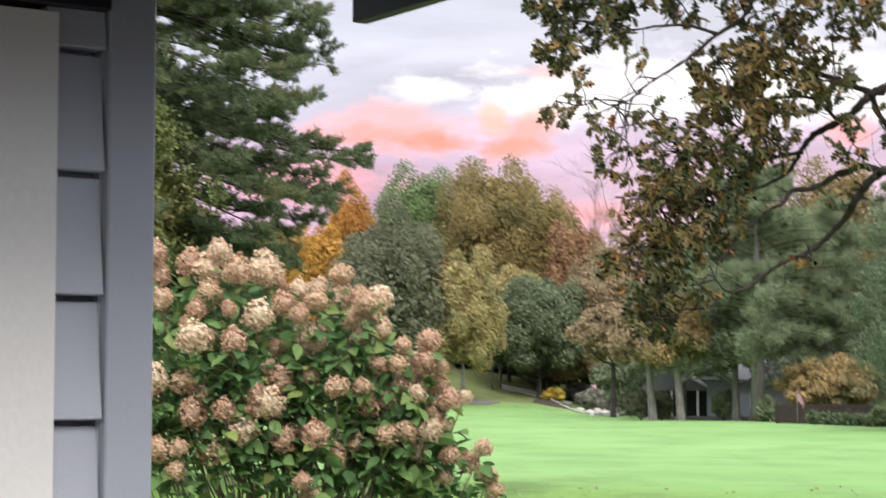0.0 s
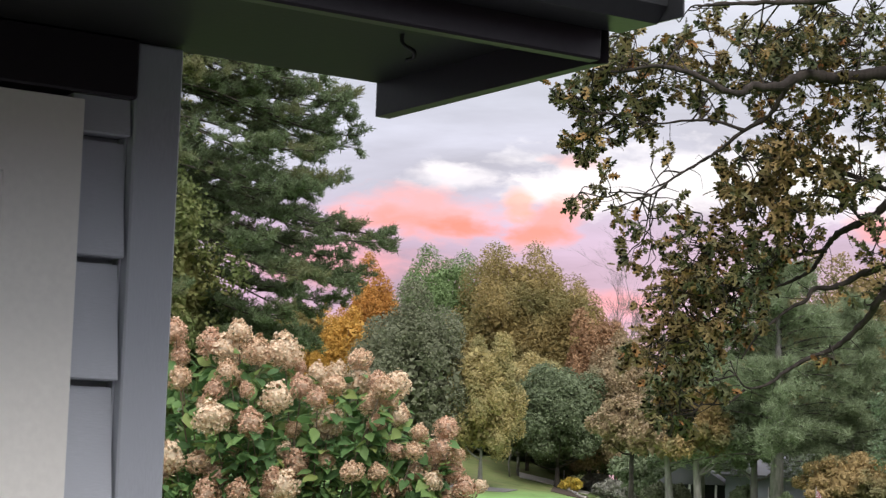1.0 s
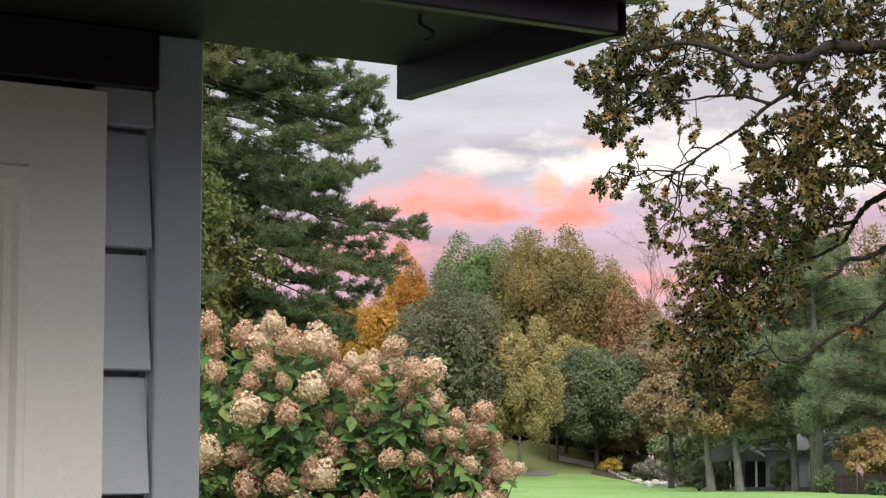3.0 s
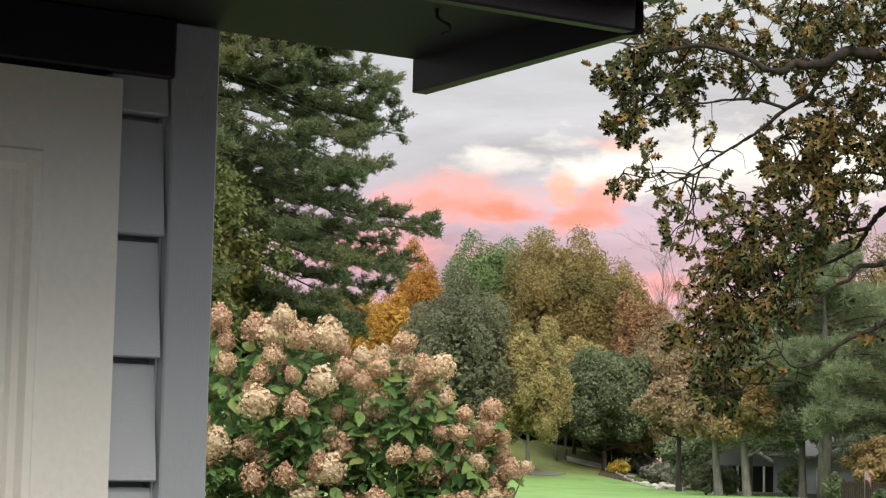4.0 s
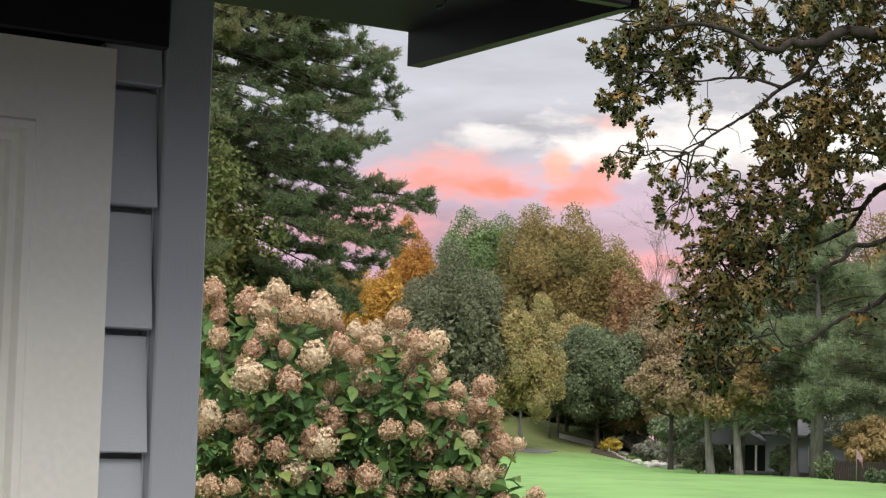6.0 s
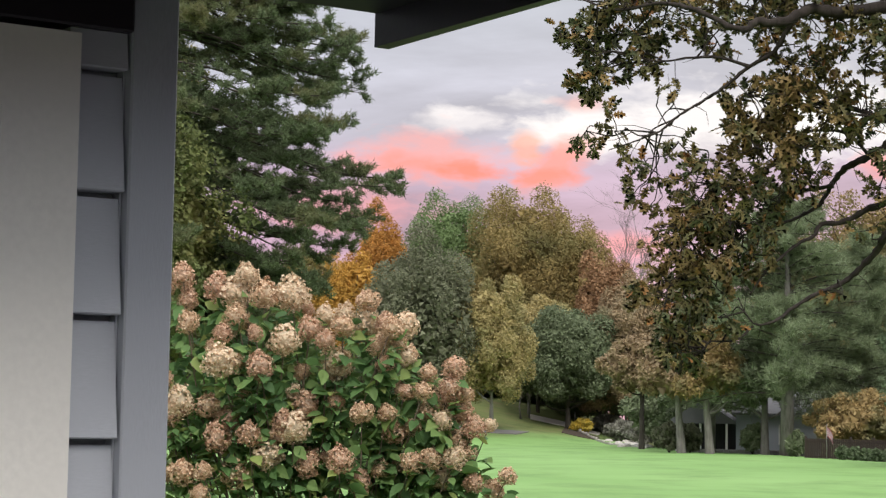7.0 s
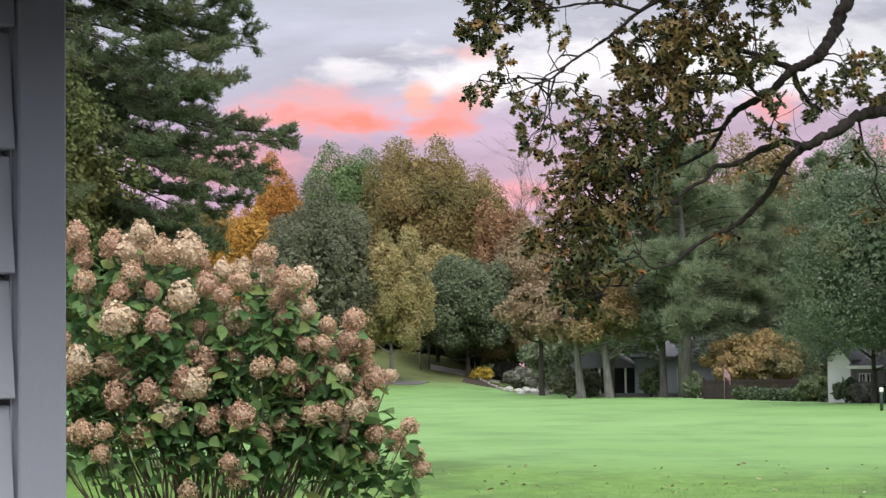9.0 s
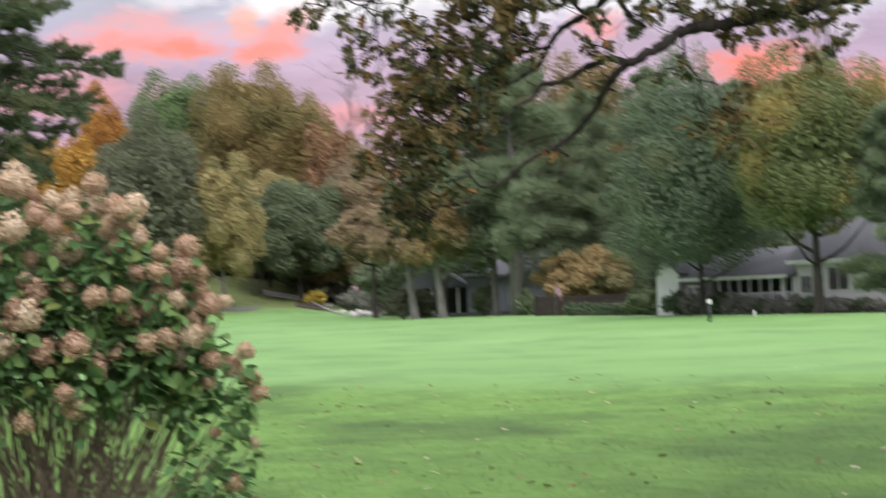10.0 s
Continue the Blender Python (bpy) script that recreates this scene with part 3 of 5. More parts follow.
for i in range(165):
    if i < len(tips):
        tip = Vector(tips[i])
    else:
        a, h = rng.uniform(0, 6.28), rng.uniform(1.7, 2.75)
        w = 1.12 * max(0.15, 1 - ((h - 1.7) / 1.7) ** 2) ** 0.5 * rng.uniform(0.6, 1)
        most = float(np.interp(h + BZ, [1.0, 1.6, 1.9, 2.2], [1.0, 0.75, 0.55, 0.3]))
        tip = Vector((min(math.cos(a) * w, most), 0.25 + abs(math.sin(a)) * w * 0.8, h))
    root = Vector((rng.uniform(-0.28, 0.28), rng.uniform(-0.15, 0.25), -0.05))
    mid = root.lerp(tip, 0.45) + Vector((-0.10 * tip.x + rng.normal(0, 0.07), 0.05, 0.06 + 0.12 * rng.random()))
    mid2 = root.lerp(tip, 0.75) + Vector((rng.uniform(-0.06, 0.06), 0.04, 0.08 * rng.random()))
    path = smooth_path([root, mid, mid2, tip], 4)
    part("stem", (Build().tube(path, [0.0078 - 0.005 * k / (len(path) - 1) for k in range(len(path))], 5), STEM, True), shrub)
    m = 32 if tip.z > 2.2 else 24 if tip.z > 1.9 else 15
    for k in range(m):
        f = 0.94 - rng.random() ** 1.2 * (0.30 if tip.z > 2.1 else 0.15)
        j = f * (len(path) - 1)
        p = path[int(j)].lerp(path[min(int(j) + 1, len(path) - 1)], j % 1)
        d = Vector(rng.normal(size=3)) * 0.8 + Vector((0, -0.15, -0.35))
        leaf_at.append(p + d.normalized() * 0.05)
        leaf_dir.append(d)
# fine bare side twigs low down
stems = Build()
for i in range(110):
    root = Vector((rng.uniform(-0.1, 0.5), rng.uniform(-0.35, 0.2), rng.uniform(0.7, 1.15)))
    tip = root + Vector((rng.uniform(0.05, 0.6), rng.uniform(-0.2, 0.1), rng.uniform(0.1, 0.5)))
    path = smooth_path([root, root.lerp(tip, 0.5) + Vector((0.03, 0, -0.05)), tip], 3)
    for k in range(4):
        leaf_at.append(path[-1].lerp(path[-3], rng.random()) + Vector(rng.normal(0, 0.03, 3)))
        leaf_dir.append(Vector(rng.normal(0, 0.7, 3)) + Vector((0.3, -0.2, -0.2)))
    stems.tube(path, [0.004 - 0.0025 * k / (len(path) - 1) for k in range(len(path))], 4)
tagged(part("twigs", (stems, STEM, True), shrub, "fine bare brown twigs"), kind="stuff")
leaf_at, leaf_dir = np.array(leaf_at), np.array(leaf_dir)
keep = (leaf_at[:, 2] + BZ > 0.92 + 0.5 * rng.random(len(leaf_at))) | (leaf_at[:, 0] > 0.62)
leaf_at, leaf_dir = leaf_at[keep], leaf_dir[keep]
nl = len(leaf_at)
part("foliage", tri_mesh("foliage", *scatter(*OVATE, leaf_at, np.array((0, -0.35, 0.9)) + rng.normal(0, 0.5, (nl, 3)), leaf_dir, rng.uniform(0.055, 0.108, nl)), HLEAF), shrub, "dark green pointed leaves")["kind"] = "stuff"

# ---- the oak whose boughs hang into the view ----
OBARK = bark("oak_bark", (0.012, 0.010, 0.009), (0.055, 0.045, 0.040), 14)
OLEAF = leafy("autumn_oak_leaf", [(0.0, (0.060, 0.078, 0.040)), (0.5, (0.120, 0.122, 0.056)), (0.82, (0.20, 0.165, 0.072)), (0.95, (0.27, 0.17, 0.06)), (1.0, (0.34, 0.15, 0.06))], 0.30, (1.1, (0.22, 0.155, 0.065), 0.54, 0.68))
OX, OY = 8.6, 17.2
oak = thing("oak_tree", "old oak with gnarled limbs and browning green leaves", "tree", (OX, OY, gz(OX, OY)))
OZ = gz(OX, OY)
limb_pts = []


def limb(pts, r0, r1, depth=0.0, wander=0.25, name="limb"):
    """A bough through places (x, z) in the upright plane of the hanging boughs."""
    rg = np.random.default_rng(len(limb_pts) + 11)
    ph = rg.uniform(0, 6.28)
    p3 = [Vector((x - OX, 17.0 - OY + depth + wander * math.sin(ph + 1.7 * i * 0.35), zz - OZ)) for i, (x, zz) in enumerate(pts)]
    path = smooth_path(p3, 6)
    n = len(path)
    thin = [r0 + (r1 - r0) * (k / (n - 1)) ** 0.6 for k in range(n)]
    path = [p + Vector(rg.normal(0, 0.16, 3)) * min(t, 0.05) if 0 < k < n - 1 else p for k, (p, t) in enumerate(zip(path, thin))]
    rad = [t * (1 + 0.13 * math.sin(1.9 * k + ph) + rg.normal(0, 0.07)) for k, t in enumerate(thin)]
    part(name, (Build().tube(path, rad, 8), OBARK, True), oak)
    limb_pts.extend(path[3::2])
    return path


limb([(8.0, 4.2), (6.6, 4.15), (5.44, 3.94), (4.68, 3.78), (4.34, 3.72), (4.06, 3.66), (3.87, 3.54), (3.66, 3.43), (3.54, 3.37), (3.43, 3.21), (3.37, 3.07), (3.25, 2.93), (3.11, 2.81), (2.9, 2.72), (2.68, 2.59), (2.54, 2.49), (2.36, 2.44), (2.26, 2.52), (2.2, 2.66)], 0.085, 0.004)
limb([(3.66, 3.43), (3.5, 3.49), (3.31, 3.42), (3.12, 3.32), (2.93, 3.29), (2.86, 3.19), (2.72, 3.12), (2.55, 2.98), (2.43, 2.87), (2.31, 2.68)], 0.042, 0.006, 0.05, 0.15)
limb([(2.36, 2.44), (2.21, 2.32), (2.0, 2.3), (1.91, 2.2), (1.66, 2.16)], 0.012, 0.004, 0.0, 0.1)
limb([(8.1, 6.6), (6.3, 6.3), (4.73, 5.74), (4.33, 5.03), (4.18, 4.75), (4.06, 4.51), (3.94, 4.33), (3.82, 4.21), (3.65, 4.12), (3.56, 4.07), (3.43, 3.93), (3.25, 3.84), (3.15, 3.77), (3.08, 3.65), (3.0, 3.51), (2.86, 3.42), (2.67, 3.33), (2.46, 3.26), (2.28, 3.19)], 0.095, 0.006, 0.4)
limb([(3.65, 4.12), (3.42, 4.19), (3.21, 4.26), (2.95, 4.31), (2.74, 4.29), (2.53, 4.22), (2.39, 4.17)], 0.034, 0.008, 0.4, 0.2)
limb([(3.08, 3.65), (2.87, 3.61), (2.68, 3.54), (2.51, 3.44), (2.37, 3.47)], 0.024, 0.006, 0.35, 0.15)
limb([(3.43, 3.93), (3.23, 4.13), (2.95, 4.14), (2.69, 4.08), (2.48, 4.01)], 0.022, 0.006, 0.5, 0.2)
limb([(4.11, 3.64), (4.14, 3.39), (4.22, 3.27), (4.19, 3.11), (4.06, 3.01)], 0.012, 0.004, 0.0, 0.1)
limb([(4.22, 3.27), (4.36, 3.24), (4.42, 3.1)], 0.007, 0.003, 0.0, 0.1)
limb([(3.65, 4.12), (3.74, 3.9), (3.88, 3.76)], 0.03, 0.02, 0.3, 0.1)
limb([(2.37, 3.26), (2.23, 3.4), (2.1, 3.66), (1.96, 3.82), (1.82, 3.92), (1.75, 3.97)], 0.012, 0.004, 0.3, 0.2)
limb([(2.28, 3.19), (2.13, 3.05), (1.95, 2.94), (1.76, 2.85), (1.57, 2.71)], 0.012, 0.004, 0.2, 0.2)
limb([(8.1, 5.9), (6.4, 5.6), (4.57, 5.21), (3.88, 5.1), (3.05, 4.97), (2.73, 4.95), (2.5, 4.83), (2.27, 4.8), (2.13, 4.73), (1.81, 4.89), (1.53, 4.97), (1.2, 4.94), (0.92, 5.04)], 0.10, 0.006, -0.5)
limb([(2.59, 4.86), (2.46, 4.64), (2.27, 4.52), (2.05, 4.34), (1.86, 4.21), (1.68, 4.09), (1.54, 3.96), (1.38, 3.91), (1.25, 3.97)], 0.024, 0.005, -0.4, 0.15)
limb([(2.27, 4.52), (2.04, 4.6), (1.81, 4.6), (1.53, 4.56), (1.2, 4.62), (1.04, 4.58)], 0.018, 0.004, -0.35, 0.15)
limb([(8.2, 7.4), (6.4, 6.6), (4.81, 5.93), (3.65, 5.71), (2.73, 5.5), (2.26, 5.44), (1.8, 5.38)], 0.09, 0.01, -0.7)
trunk_path = smooth_path([(0, 0, -0.2), (0.05, 0, 1.5), (-0.1, 0.05, 4.0), (0.0, 0.1, 6.5), (0.3, 0.2, 9.5)], 4)
part("trunk", (Build().tube(trunk_path, [0.42 - 0.27 * k / (len(trunk_path) - 1) + (0.12 if k < 2 else 0) for k in range(len(trunk_path))], 12), OBARK, True), oak)
# x, z, reach, fullness: the lower boughs, the upper boughs, the sparse outer sprays
HANGING = [(1.12, 3.98, 0.24, 0.55), (0.99, 4.45, 0.21, 0.8), (1.48, 3.60, 0.22, 0.7), (1.85, 3.62, 0.26, 0.8), (2.03, 3.38, 0.33, 1.2), (2.33, 3.80, 0.34, 1.1), (2.45, 4.22, 0.32, 1.1), (2.81, 4.24, 0.34, 1.15), (3.18, 4.14, 0.30, 1.05),
           (1.79, 3.08, 0.36, 1.3), (2.22, 3.14, 0.32, 1.15), (1.65, 2.72, 0.29, 1.2), (1.96, 2.76, 0.28, 1.0), (1.78, 2.40, 0.27, 1.2), (1.77, 2.15, 0.17, 1.1), (2.12, 2.46, 0.14, 0.6)]
UPPER = [(1.24, 5.18, 0.28, 1.1), (0.95, 4.80, 0.24, 1.1), (1.31, 4.92, 0.28, 1.1), (1.64, 5.04, 0.25, 1.0), (1.08, 4.54, 0.20, 1.0), (1.44, 4.59, 0.20, 0.9), (1.87, 5.35, 0.30, 0.8), (2.24, 5.18, 0.30, 0.9), (2.71, 5.34, 0.35, 1.2), (3.20, 5.34, 0.36, 1.2), (1.96, 4.86, 0.22, 0.8),
         (2.52, 4.94, 0.28, 0.9), (2.70, 4.58, 0.28, 0.9), (3.03, 4.80, 0.30, 0.8), (3.40, 4.72, 0.30, 0.8), (2.32, 4.04, 0.22, 0.9), (2.78, 3.95, 0.22, 0.6), (3.75, 5.20, 0.40, 1.0)]
OUTER = [(4.05, 3.42, 0.14, 0.5), (4.07, 4.01, 0.24, 0.7), (4.45, 4.05, 0.30, 0.9), (4.66, 3.83, 0.26, 0.8), (3.78, 3.85, 0.22, 0.6), (3.40, 3.66, 0.19, 0.6), (4.56, 2.94, 0.30, 0.8), (4.28, 2.88, 0.16, 0.4), (3.0, 2.69, 0.12, 0.4), (3.34, 3.29, 0.14, 0.4), (5.0, 4.0, 0.3, 0.8), (5.35, 3.85, 0.3, 0.8), (5.2, 3.5, 0.2, 0.5), (2.75, 3.72, 0.22, 0.8), (2.50, 3.45, 0.22, 0.8), (1.62, 3.95, 0.22, 0.25), (1.55, 4.22, 0.2, 0.2)]
rng = np.random.default_rng(21)
twigs = Build()
at, dr = [], []
lp = np.array(limb_pts)


def spray(base, end, r0=0.0060):
    """A crooked twig with a rosette of leaves at its end and a few along it."""
    base, end = np.array(base), np.array(end)
    ln = np.linalg.norm(end - base)
    kink = [base + (end - base) * f + rng.normal(0, 0.07, 3) * ln for f in (0.3, 0.62, 0.85)]
    path = smooth_path([base, *kink, end], 2)
    n = len(path) - 1
    twigs.tube(path, [r0 - (r0 - 0.0016) * j / n for j in range(n + 1)], 4)
    go = (end - base) / (ln + 1e-6)
    for j in range(int(rng.integers(5, 9))):
        f = 1 - 0.42 * rng.random() ** 2.2
        at.append(np.array(path[int(f * n)]) + rng.normal(0, 0.014, 3))
        dr.append(go * 0.55 + unit(rng, 1)[0] * 0.85 + np.array((0, 0, -0.38)))
    return path


# bare side twigs all along the boughs
for p in lp[::2]:
    if p[0] + OX > 5.4:
        continue
    for j in range(1):
        go = unit(rng, 1)[0] + np.array((-0.35, 0, 0.15))
        ln = rng.uniform(0.10, 0.34)
        path = smooth_path([p, p + go * ln * 0.5 + rng.normal(0, 0.03, 3), p + go * ln], 2)
        twigs.tube(path, [0.0036 - 0.0024 * i / (len(path) - 1) for i in range(len(path))], 4)
for x, zz, r, full in HANGING + UPPER + OUTER:
    mid = np.array((x - OX, 17.0 - OY, zz - OZ))
    near = np.argsort(((lp - mid) ** 2 * np.array((1, 0.15, 1))).sum(1))
    hubs = []
    # forking branchlets that carry the mass
    for k in range(max(2, int(6 * full))):
        root = lp[near[int(rng.integers(0, 6))]]
        hub = mid + unit(rng, 1)[0] * np.array((0.75, 1.5, 0.75)) * r * rng.random() ** 0.5
        bend = (root + hub) / 2 + rng.normal(0, 0.05, 3)
        path = smooth_path([root, bend, hub], 4)
        twigs.tube(path, [0.0085 - 0.0045 * j / (len(path) - 1) for j in range(len(path))], 5)
        hubs += [np.array(q) for q in path[len(path) // 2:]]
    for k in range(int(20 * full * (r / 0.26) ** 1.6)):
        end = mid + unit(rng, 1)[0] * np.array((1.12, 2.2, 1.08)) * r * rng.random() ** 0.42
        hub = hubs[int(np.argmin([((h - end) ** 2).sum() + rng.random() * 0.03 for h in hubs]))]
        spray(hub, end)
tagged(part("twig_tangle", (twigs, OBARK, True), oak, "fine crooked twigs"), kind="stuff")
at, dr = np.array(at), np.array(dr)
part("foliage", tri_mesh("foliage", *scatter(*OAK, at, unit(rng, len(at)) + np.array((0, -0.55, 0.35)), dr, rng.uniform(0.075, 0.145, len(at))), OLEAF), oak, "lobed oak leaves, green and brown")["kind"] = "stuff"

# ---- trees across the fairway ----
GREY_BARK = bark("grey_bark", (0.10, 0.095, 0.085), (0.26, 0.25, 0.23), 4)
DARK_BARK = bark("dark_bark", (0.03, 0.026, 0.022), (0.09, 0.08, 0.07), 4)


def muted(c):
    return tuple(3.0 * (0.88 * v + 0.12 * sum(c) / 3) for v in c)


def tones(name, c, patch=None, spread=0.32):
    c = muted(c)
    lo, hi = tuple(v * (1 - spread) for v in c), tuple(v * (1 + spread) for v in c)
    return leafy(name, [(0.0, lo), (0.5, c), (1.0, hi)], 0.32, patch and (patch[0], muted(patch[1]), *patch[2:]))


def crown_mesh(seed, w, dpt, h, mat, clumps=90, leaves=130, size=0.3, droop=0.2, gaps=0.0):
    """A broadleaf crown about its lower middle: overlapping domes of small leaves round a shaded core of larger sprays."""
    rng = np.random.default_rng(seed)
    puffs = max(14, int(clumps * (0.6 if gaps else 0.30)))
    k = np.arange(puffs)
    up = 1 - 1.86 * (k + 0.5) / puffs
    turn = 2.39996 * k + seed
    ring = np.sqrt(np.maximum(0, 1 - up * up))
    ax = np.stack([ring * np.cos(turn), ring * np.sin(turn), up], 1) + rng.normal(0, 0.10, (puffs, 3))
    c = ax * rng.uniform(0.56, 0.84, (puffs, 1))
    r = rng.uniform(0.20, 0.36, puffs) * (24 / puffs) ** 0.22
    if gaps:
        c *= rng.uniform(0.7, 1.12, (puffs, 1))
        r *= 1 - 0.5 * gaps
    far = size > 0.15
    total = int(clumps * leaves * (1.45 if far else 0.74))
    pick = rng.choice(puffs, total, p=(r ** 2) / (r ** 2).sum())
    q = unit(rng, total)
    q += 0.55 * ax[pick]
    q /= np.linalg.norm(q, axis=1)[:, None]
    ragged = 1 + 0.12 * np.sin(q[:, 0] * 9 + pick) * np.sin(q[:, 1] * 8 + q[:, 2] * 9 + 2 * pick)
    p = c[pick] + q * (r[pick] * ragged * (1 - 0.5 * rng.random(total) ** 1.6))[:, None]
    inner = int(total * 0.22)
    core = unit(rng, inner) * (0.76 - 0.30 * gaps) * rng.random((inner, 1)) ** 0.4
    pos, nor = np.concatenate([p, core]), np.concatenate([q + np.array((0, 0, 0.35)), core])
    big = np.concatenate([np.ones(total), np.full(inner, 2.6)])
    belly = 1.10 - 0.16 * pos[:, 2]
    pos = pos * np.stack([belly * w / 2, belly * dpt / 2, np.full(len(pos), h / 2)], 1) * 0.95 + np.array((0, 0, h / 2))
    nor = 0.8 * nor + rng.normal(0, 0.75, nor.shape)
    dirs = unit(rng, len(pos)) + np.array((0, 0, -droop))
    return tri_mesh("crown", *scatter(*(TRI_LEAF if far else LEAF), pos, nor, dirs, rng.uniform(0.7, 1.25, len(pos)) * size * (0.95 if far else 1.18) * big), mat)


def broadleaf(label, x, y, top, width, mat, seed, base=0.3, trunk=0.3, wood=None, lean=0.0, clumps=100, leaves=130, size=0.3, category="tree", sink=0.0, group="trees across the fairway", gaps=0.0):
    g = gz(x, y) - sink
    t = thing("tree", label, category, (x, y, g), 0, group)
    h = 1.03 * (top - g)
    width = width * 1.12
    cb = h * base
    rng = np.random.default_rng(seed + 500)
    path = smooth_path([(0, 0, -0.3), (lean * 0.3, 0, h * 0.12), (lean, 0.1, cb + 0.1 * h), (lean * 1.1, 0, h * 0.72)], 4)
    b = Build().tube(path, [trunk * (1.25 if k == 0 else 1 - 0.75 * k / (len(path) - 1)) for k in range(len(path))], 8)
    for k in range(7):
        s = path[int(len(path) * rng.uniform(0.45, 0.9))]
        a = rng.uniform(0, 6.28)
        e = s + Vector((math.cos(a) * width * 0.32, math.sin(a) * width * 0.32, h * rng.uniform(0.08, 0.25)))
        lpth = smooth_path([s, s.lerp(e, 0.5) + Vector((0, 0, -0.03 * h)), e], 3)
        b.tube(lpth, [trunk * 0.36 * (1 - 0.8 * j / (len(lpth) - 1)) for j in range(len(lpth))], 6)
    part("trunk", (b, wood or DARK_BARK, True), t)
    c = part("crown", crown_mesh(seed, width, width * 0.9, h - cb, mat, clumps, leaves, size, 0.2, gaps), t)
    c.location = (lean, 0, cb)
    return t


def pine_tree(label, x, y, top, width, mat, seed, base=0.2, trunk=0.3, boughs=70, tufts=26, needle=0.35, wood=None, per=14):
    """A white pine: whorls of boughs, each with plumes of needles."""
    rng = np.random.default_rng(seed)
    g = gz(x, y)
    t = thing("pine_tree", label, "tree", (x, y, g), 0, "trees across the fairway")
    h = top - g
    b = Build().tube([(0, 0, -0.3), (0.05, 0, h * 0.3), (0, 0, h * 0.65), (0, 0, h * 0.98)], [trunk * 1.2, trunk * 0.9, trunk * 0.55, 0.04], 9)
    at, dr = [], []
    limbs = Build()
    for k in range(boughs):
        f = base + (0.98 - base) * (k + rng.random()) / boughs
        a = rng.uniform(0, 6.28)
        ln = width / 2 * (1 - ((f - base) / (1 - base)) ** 1.9 * 0.80) * rng.uniform(0.6, 1.08)
        out = Vector((math.cos(a), math.sin(a), 0))
        s = Vector((0, 0, h * f))
        e = s + out * ln + Vector((0, 0, ln * rng.uniform(-0.12, 0.22)))
        pth = smooth_path([s, s.lerp(e, 0.5) + Vector((0, 0, ln * 0.06)), e], 4)
        limbs.tube(pth, [0.05 * trunk / 0.3 * (1 - 0.85 * j / (len(pth) - 1)) + 0.008 for j in range(len(pth))], 5)
        for j in range(tufts):
            q = rng.uniform(0.06, 1.0) ** 0.75
            p = pth[min(int(q * (len(pth) - 1)), len(pth) - 1)] + Vector(rng.normal(0, 1, 3)) * (0.05 * ln) * Vector((1, 1, 0.45)).length / 1.5
            at += [np.array(p)] * per
            dr.append(rng.normal(0, 0.55, (per, 3)) + np.array((out.x * 0.6, out.y * 0.6, 0.55)))
    at, dr = np.array(at), np.concatenate(dr)
    at = at + rng.normal(0, 0.12 * needle, at.shape)
    part("trunk", (b, wood or DARK_BARK, True), t)
    tagged(part("branch_tangle", (limbs, DARK_BARK, True), t), kind="stuff")
    part("needles", tri_mesh("needles", *scatter(*NEEDLE, at, unit(rng, len(at)), dr, rng.uniform(0.7, 1.2, len(at)) * needle), mat), t)
    return t


M_GREEN = tones("maple_green_leaf", (0.054, 0.082, 0.030))
M_OLIVE = tones("olive_leaf", (0.100, 0.076, 0.026), (0.22, (0.074, 0.068, 0.025), 0.48, 0.62))
M_BLUE = tones("blue_green_leaf", (0.056, 0.061, 0.036))
M_ORANGE = tones("orange_leaf", (0.155, 0.074, 0.012))
M_GOLD = tones("golden_leaf", (0.165, 0.092, 0.012))
M_YELLOW = tones("yellow_olive_leaf", (0.135, 0.112, 0.045), (0.3, (0.098, 0.094, 0.040), 0.5, 0.64))
M_DARK = tones("dark_green_leaf", (0.050, 0.063, 0.033))
M_BROWN = tones("russet_leaf", (0.108, 0.080, 0.045), (0.3, (0.082, 0.076, 0.042), 0.5, 0.64))
M_RED = tones("red_brown_leaf", (0.115, 0.068, 0.034))
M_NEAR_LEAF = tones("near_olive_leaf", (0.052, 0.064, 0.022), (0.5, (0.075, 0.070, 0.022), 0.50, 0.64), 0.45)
M_RUST = tones("rust_leaf", (0.112, 0.080, 0.032), (0.3, (0.066, 0.062, 0.027), 0.48, 0.62))
M_SAGE = tones("sage_leaf", (0.085, 0.10, 0.072))
M_MIXED = tones("turning_green_leaf", (0.050, 0.066, 0.028), (0.25, (0.080, 0.074, 0.024), 0.54, 0.68))
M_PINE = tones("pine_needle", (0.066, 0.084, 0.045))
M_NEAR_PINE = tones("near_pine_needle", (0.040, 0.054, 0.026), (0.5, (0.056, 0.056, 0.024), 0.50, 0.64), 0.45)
M_PINEISH = tones("cool_green_leaf", (0.046, 0.064, 0.036), (0.25, (0.064, 0.070, 0.034), 0.54, 0.68))
M_TURN = tones("yellowing_leaf", (0.058, 0.070, 0.026), (0.25, (0.115, 0.090, 0.024), 0.48, 0.62))
M_OAK = tones("oak_crown_leaf", (0.040, 0.046, 0.016))
M_HEDGE = tones("hedge_leaf", (0.04, 0.055, 0.028))

broadleaf("tall rounded maple with full green crown", -1.1, 232, 26.9, 13.0, M_GREEN, 1, 0.06, clumps=170, leaves=170, size=0.25)
broadleaf("broad tall oak turning olive brown", 6.7, 226, 27.2, 15.0, M_OLIVE, 2, 0.04, clumps=190, leaves=170, size=0.25)
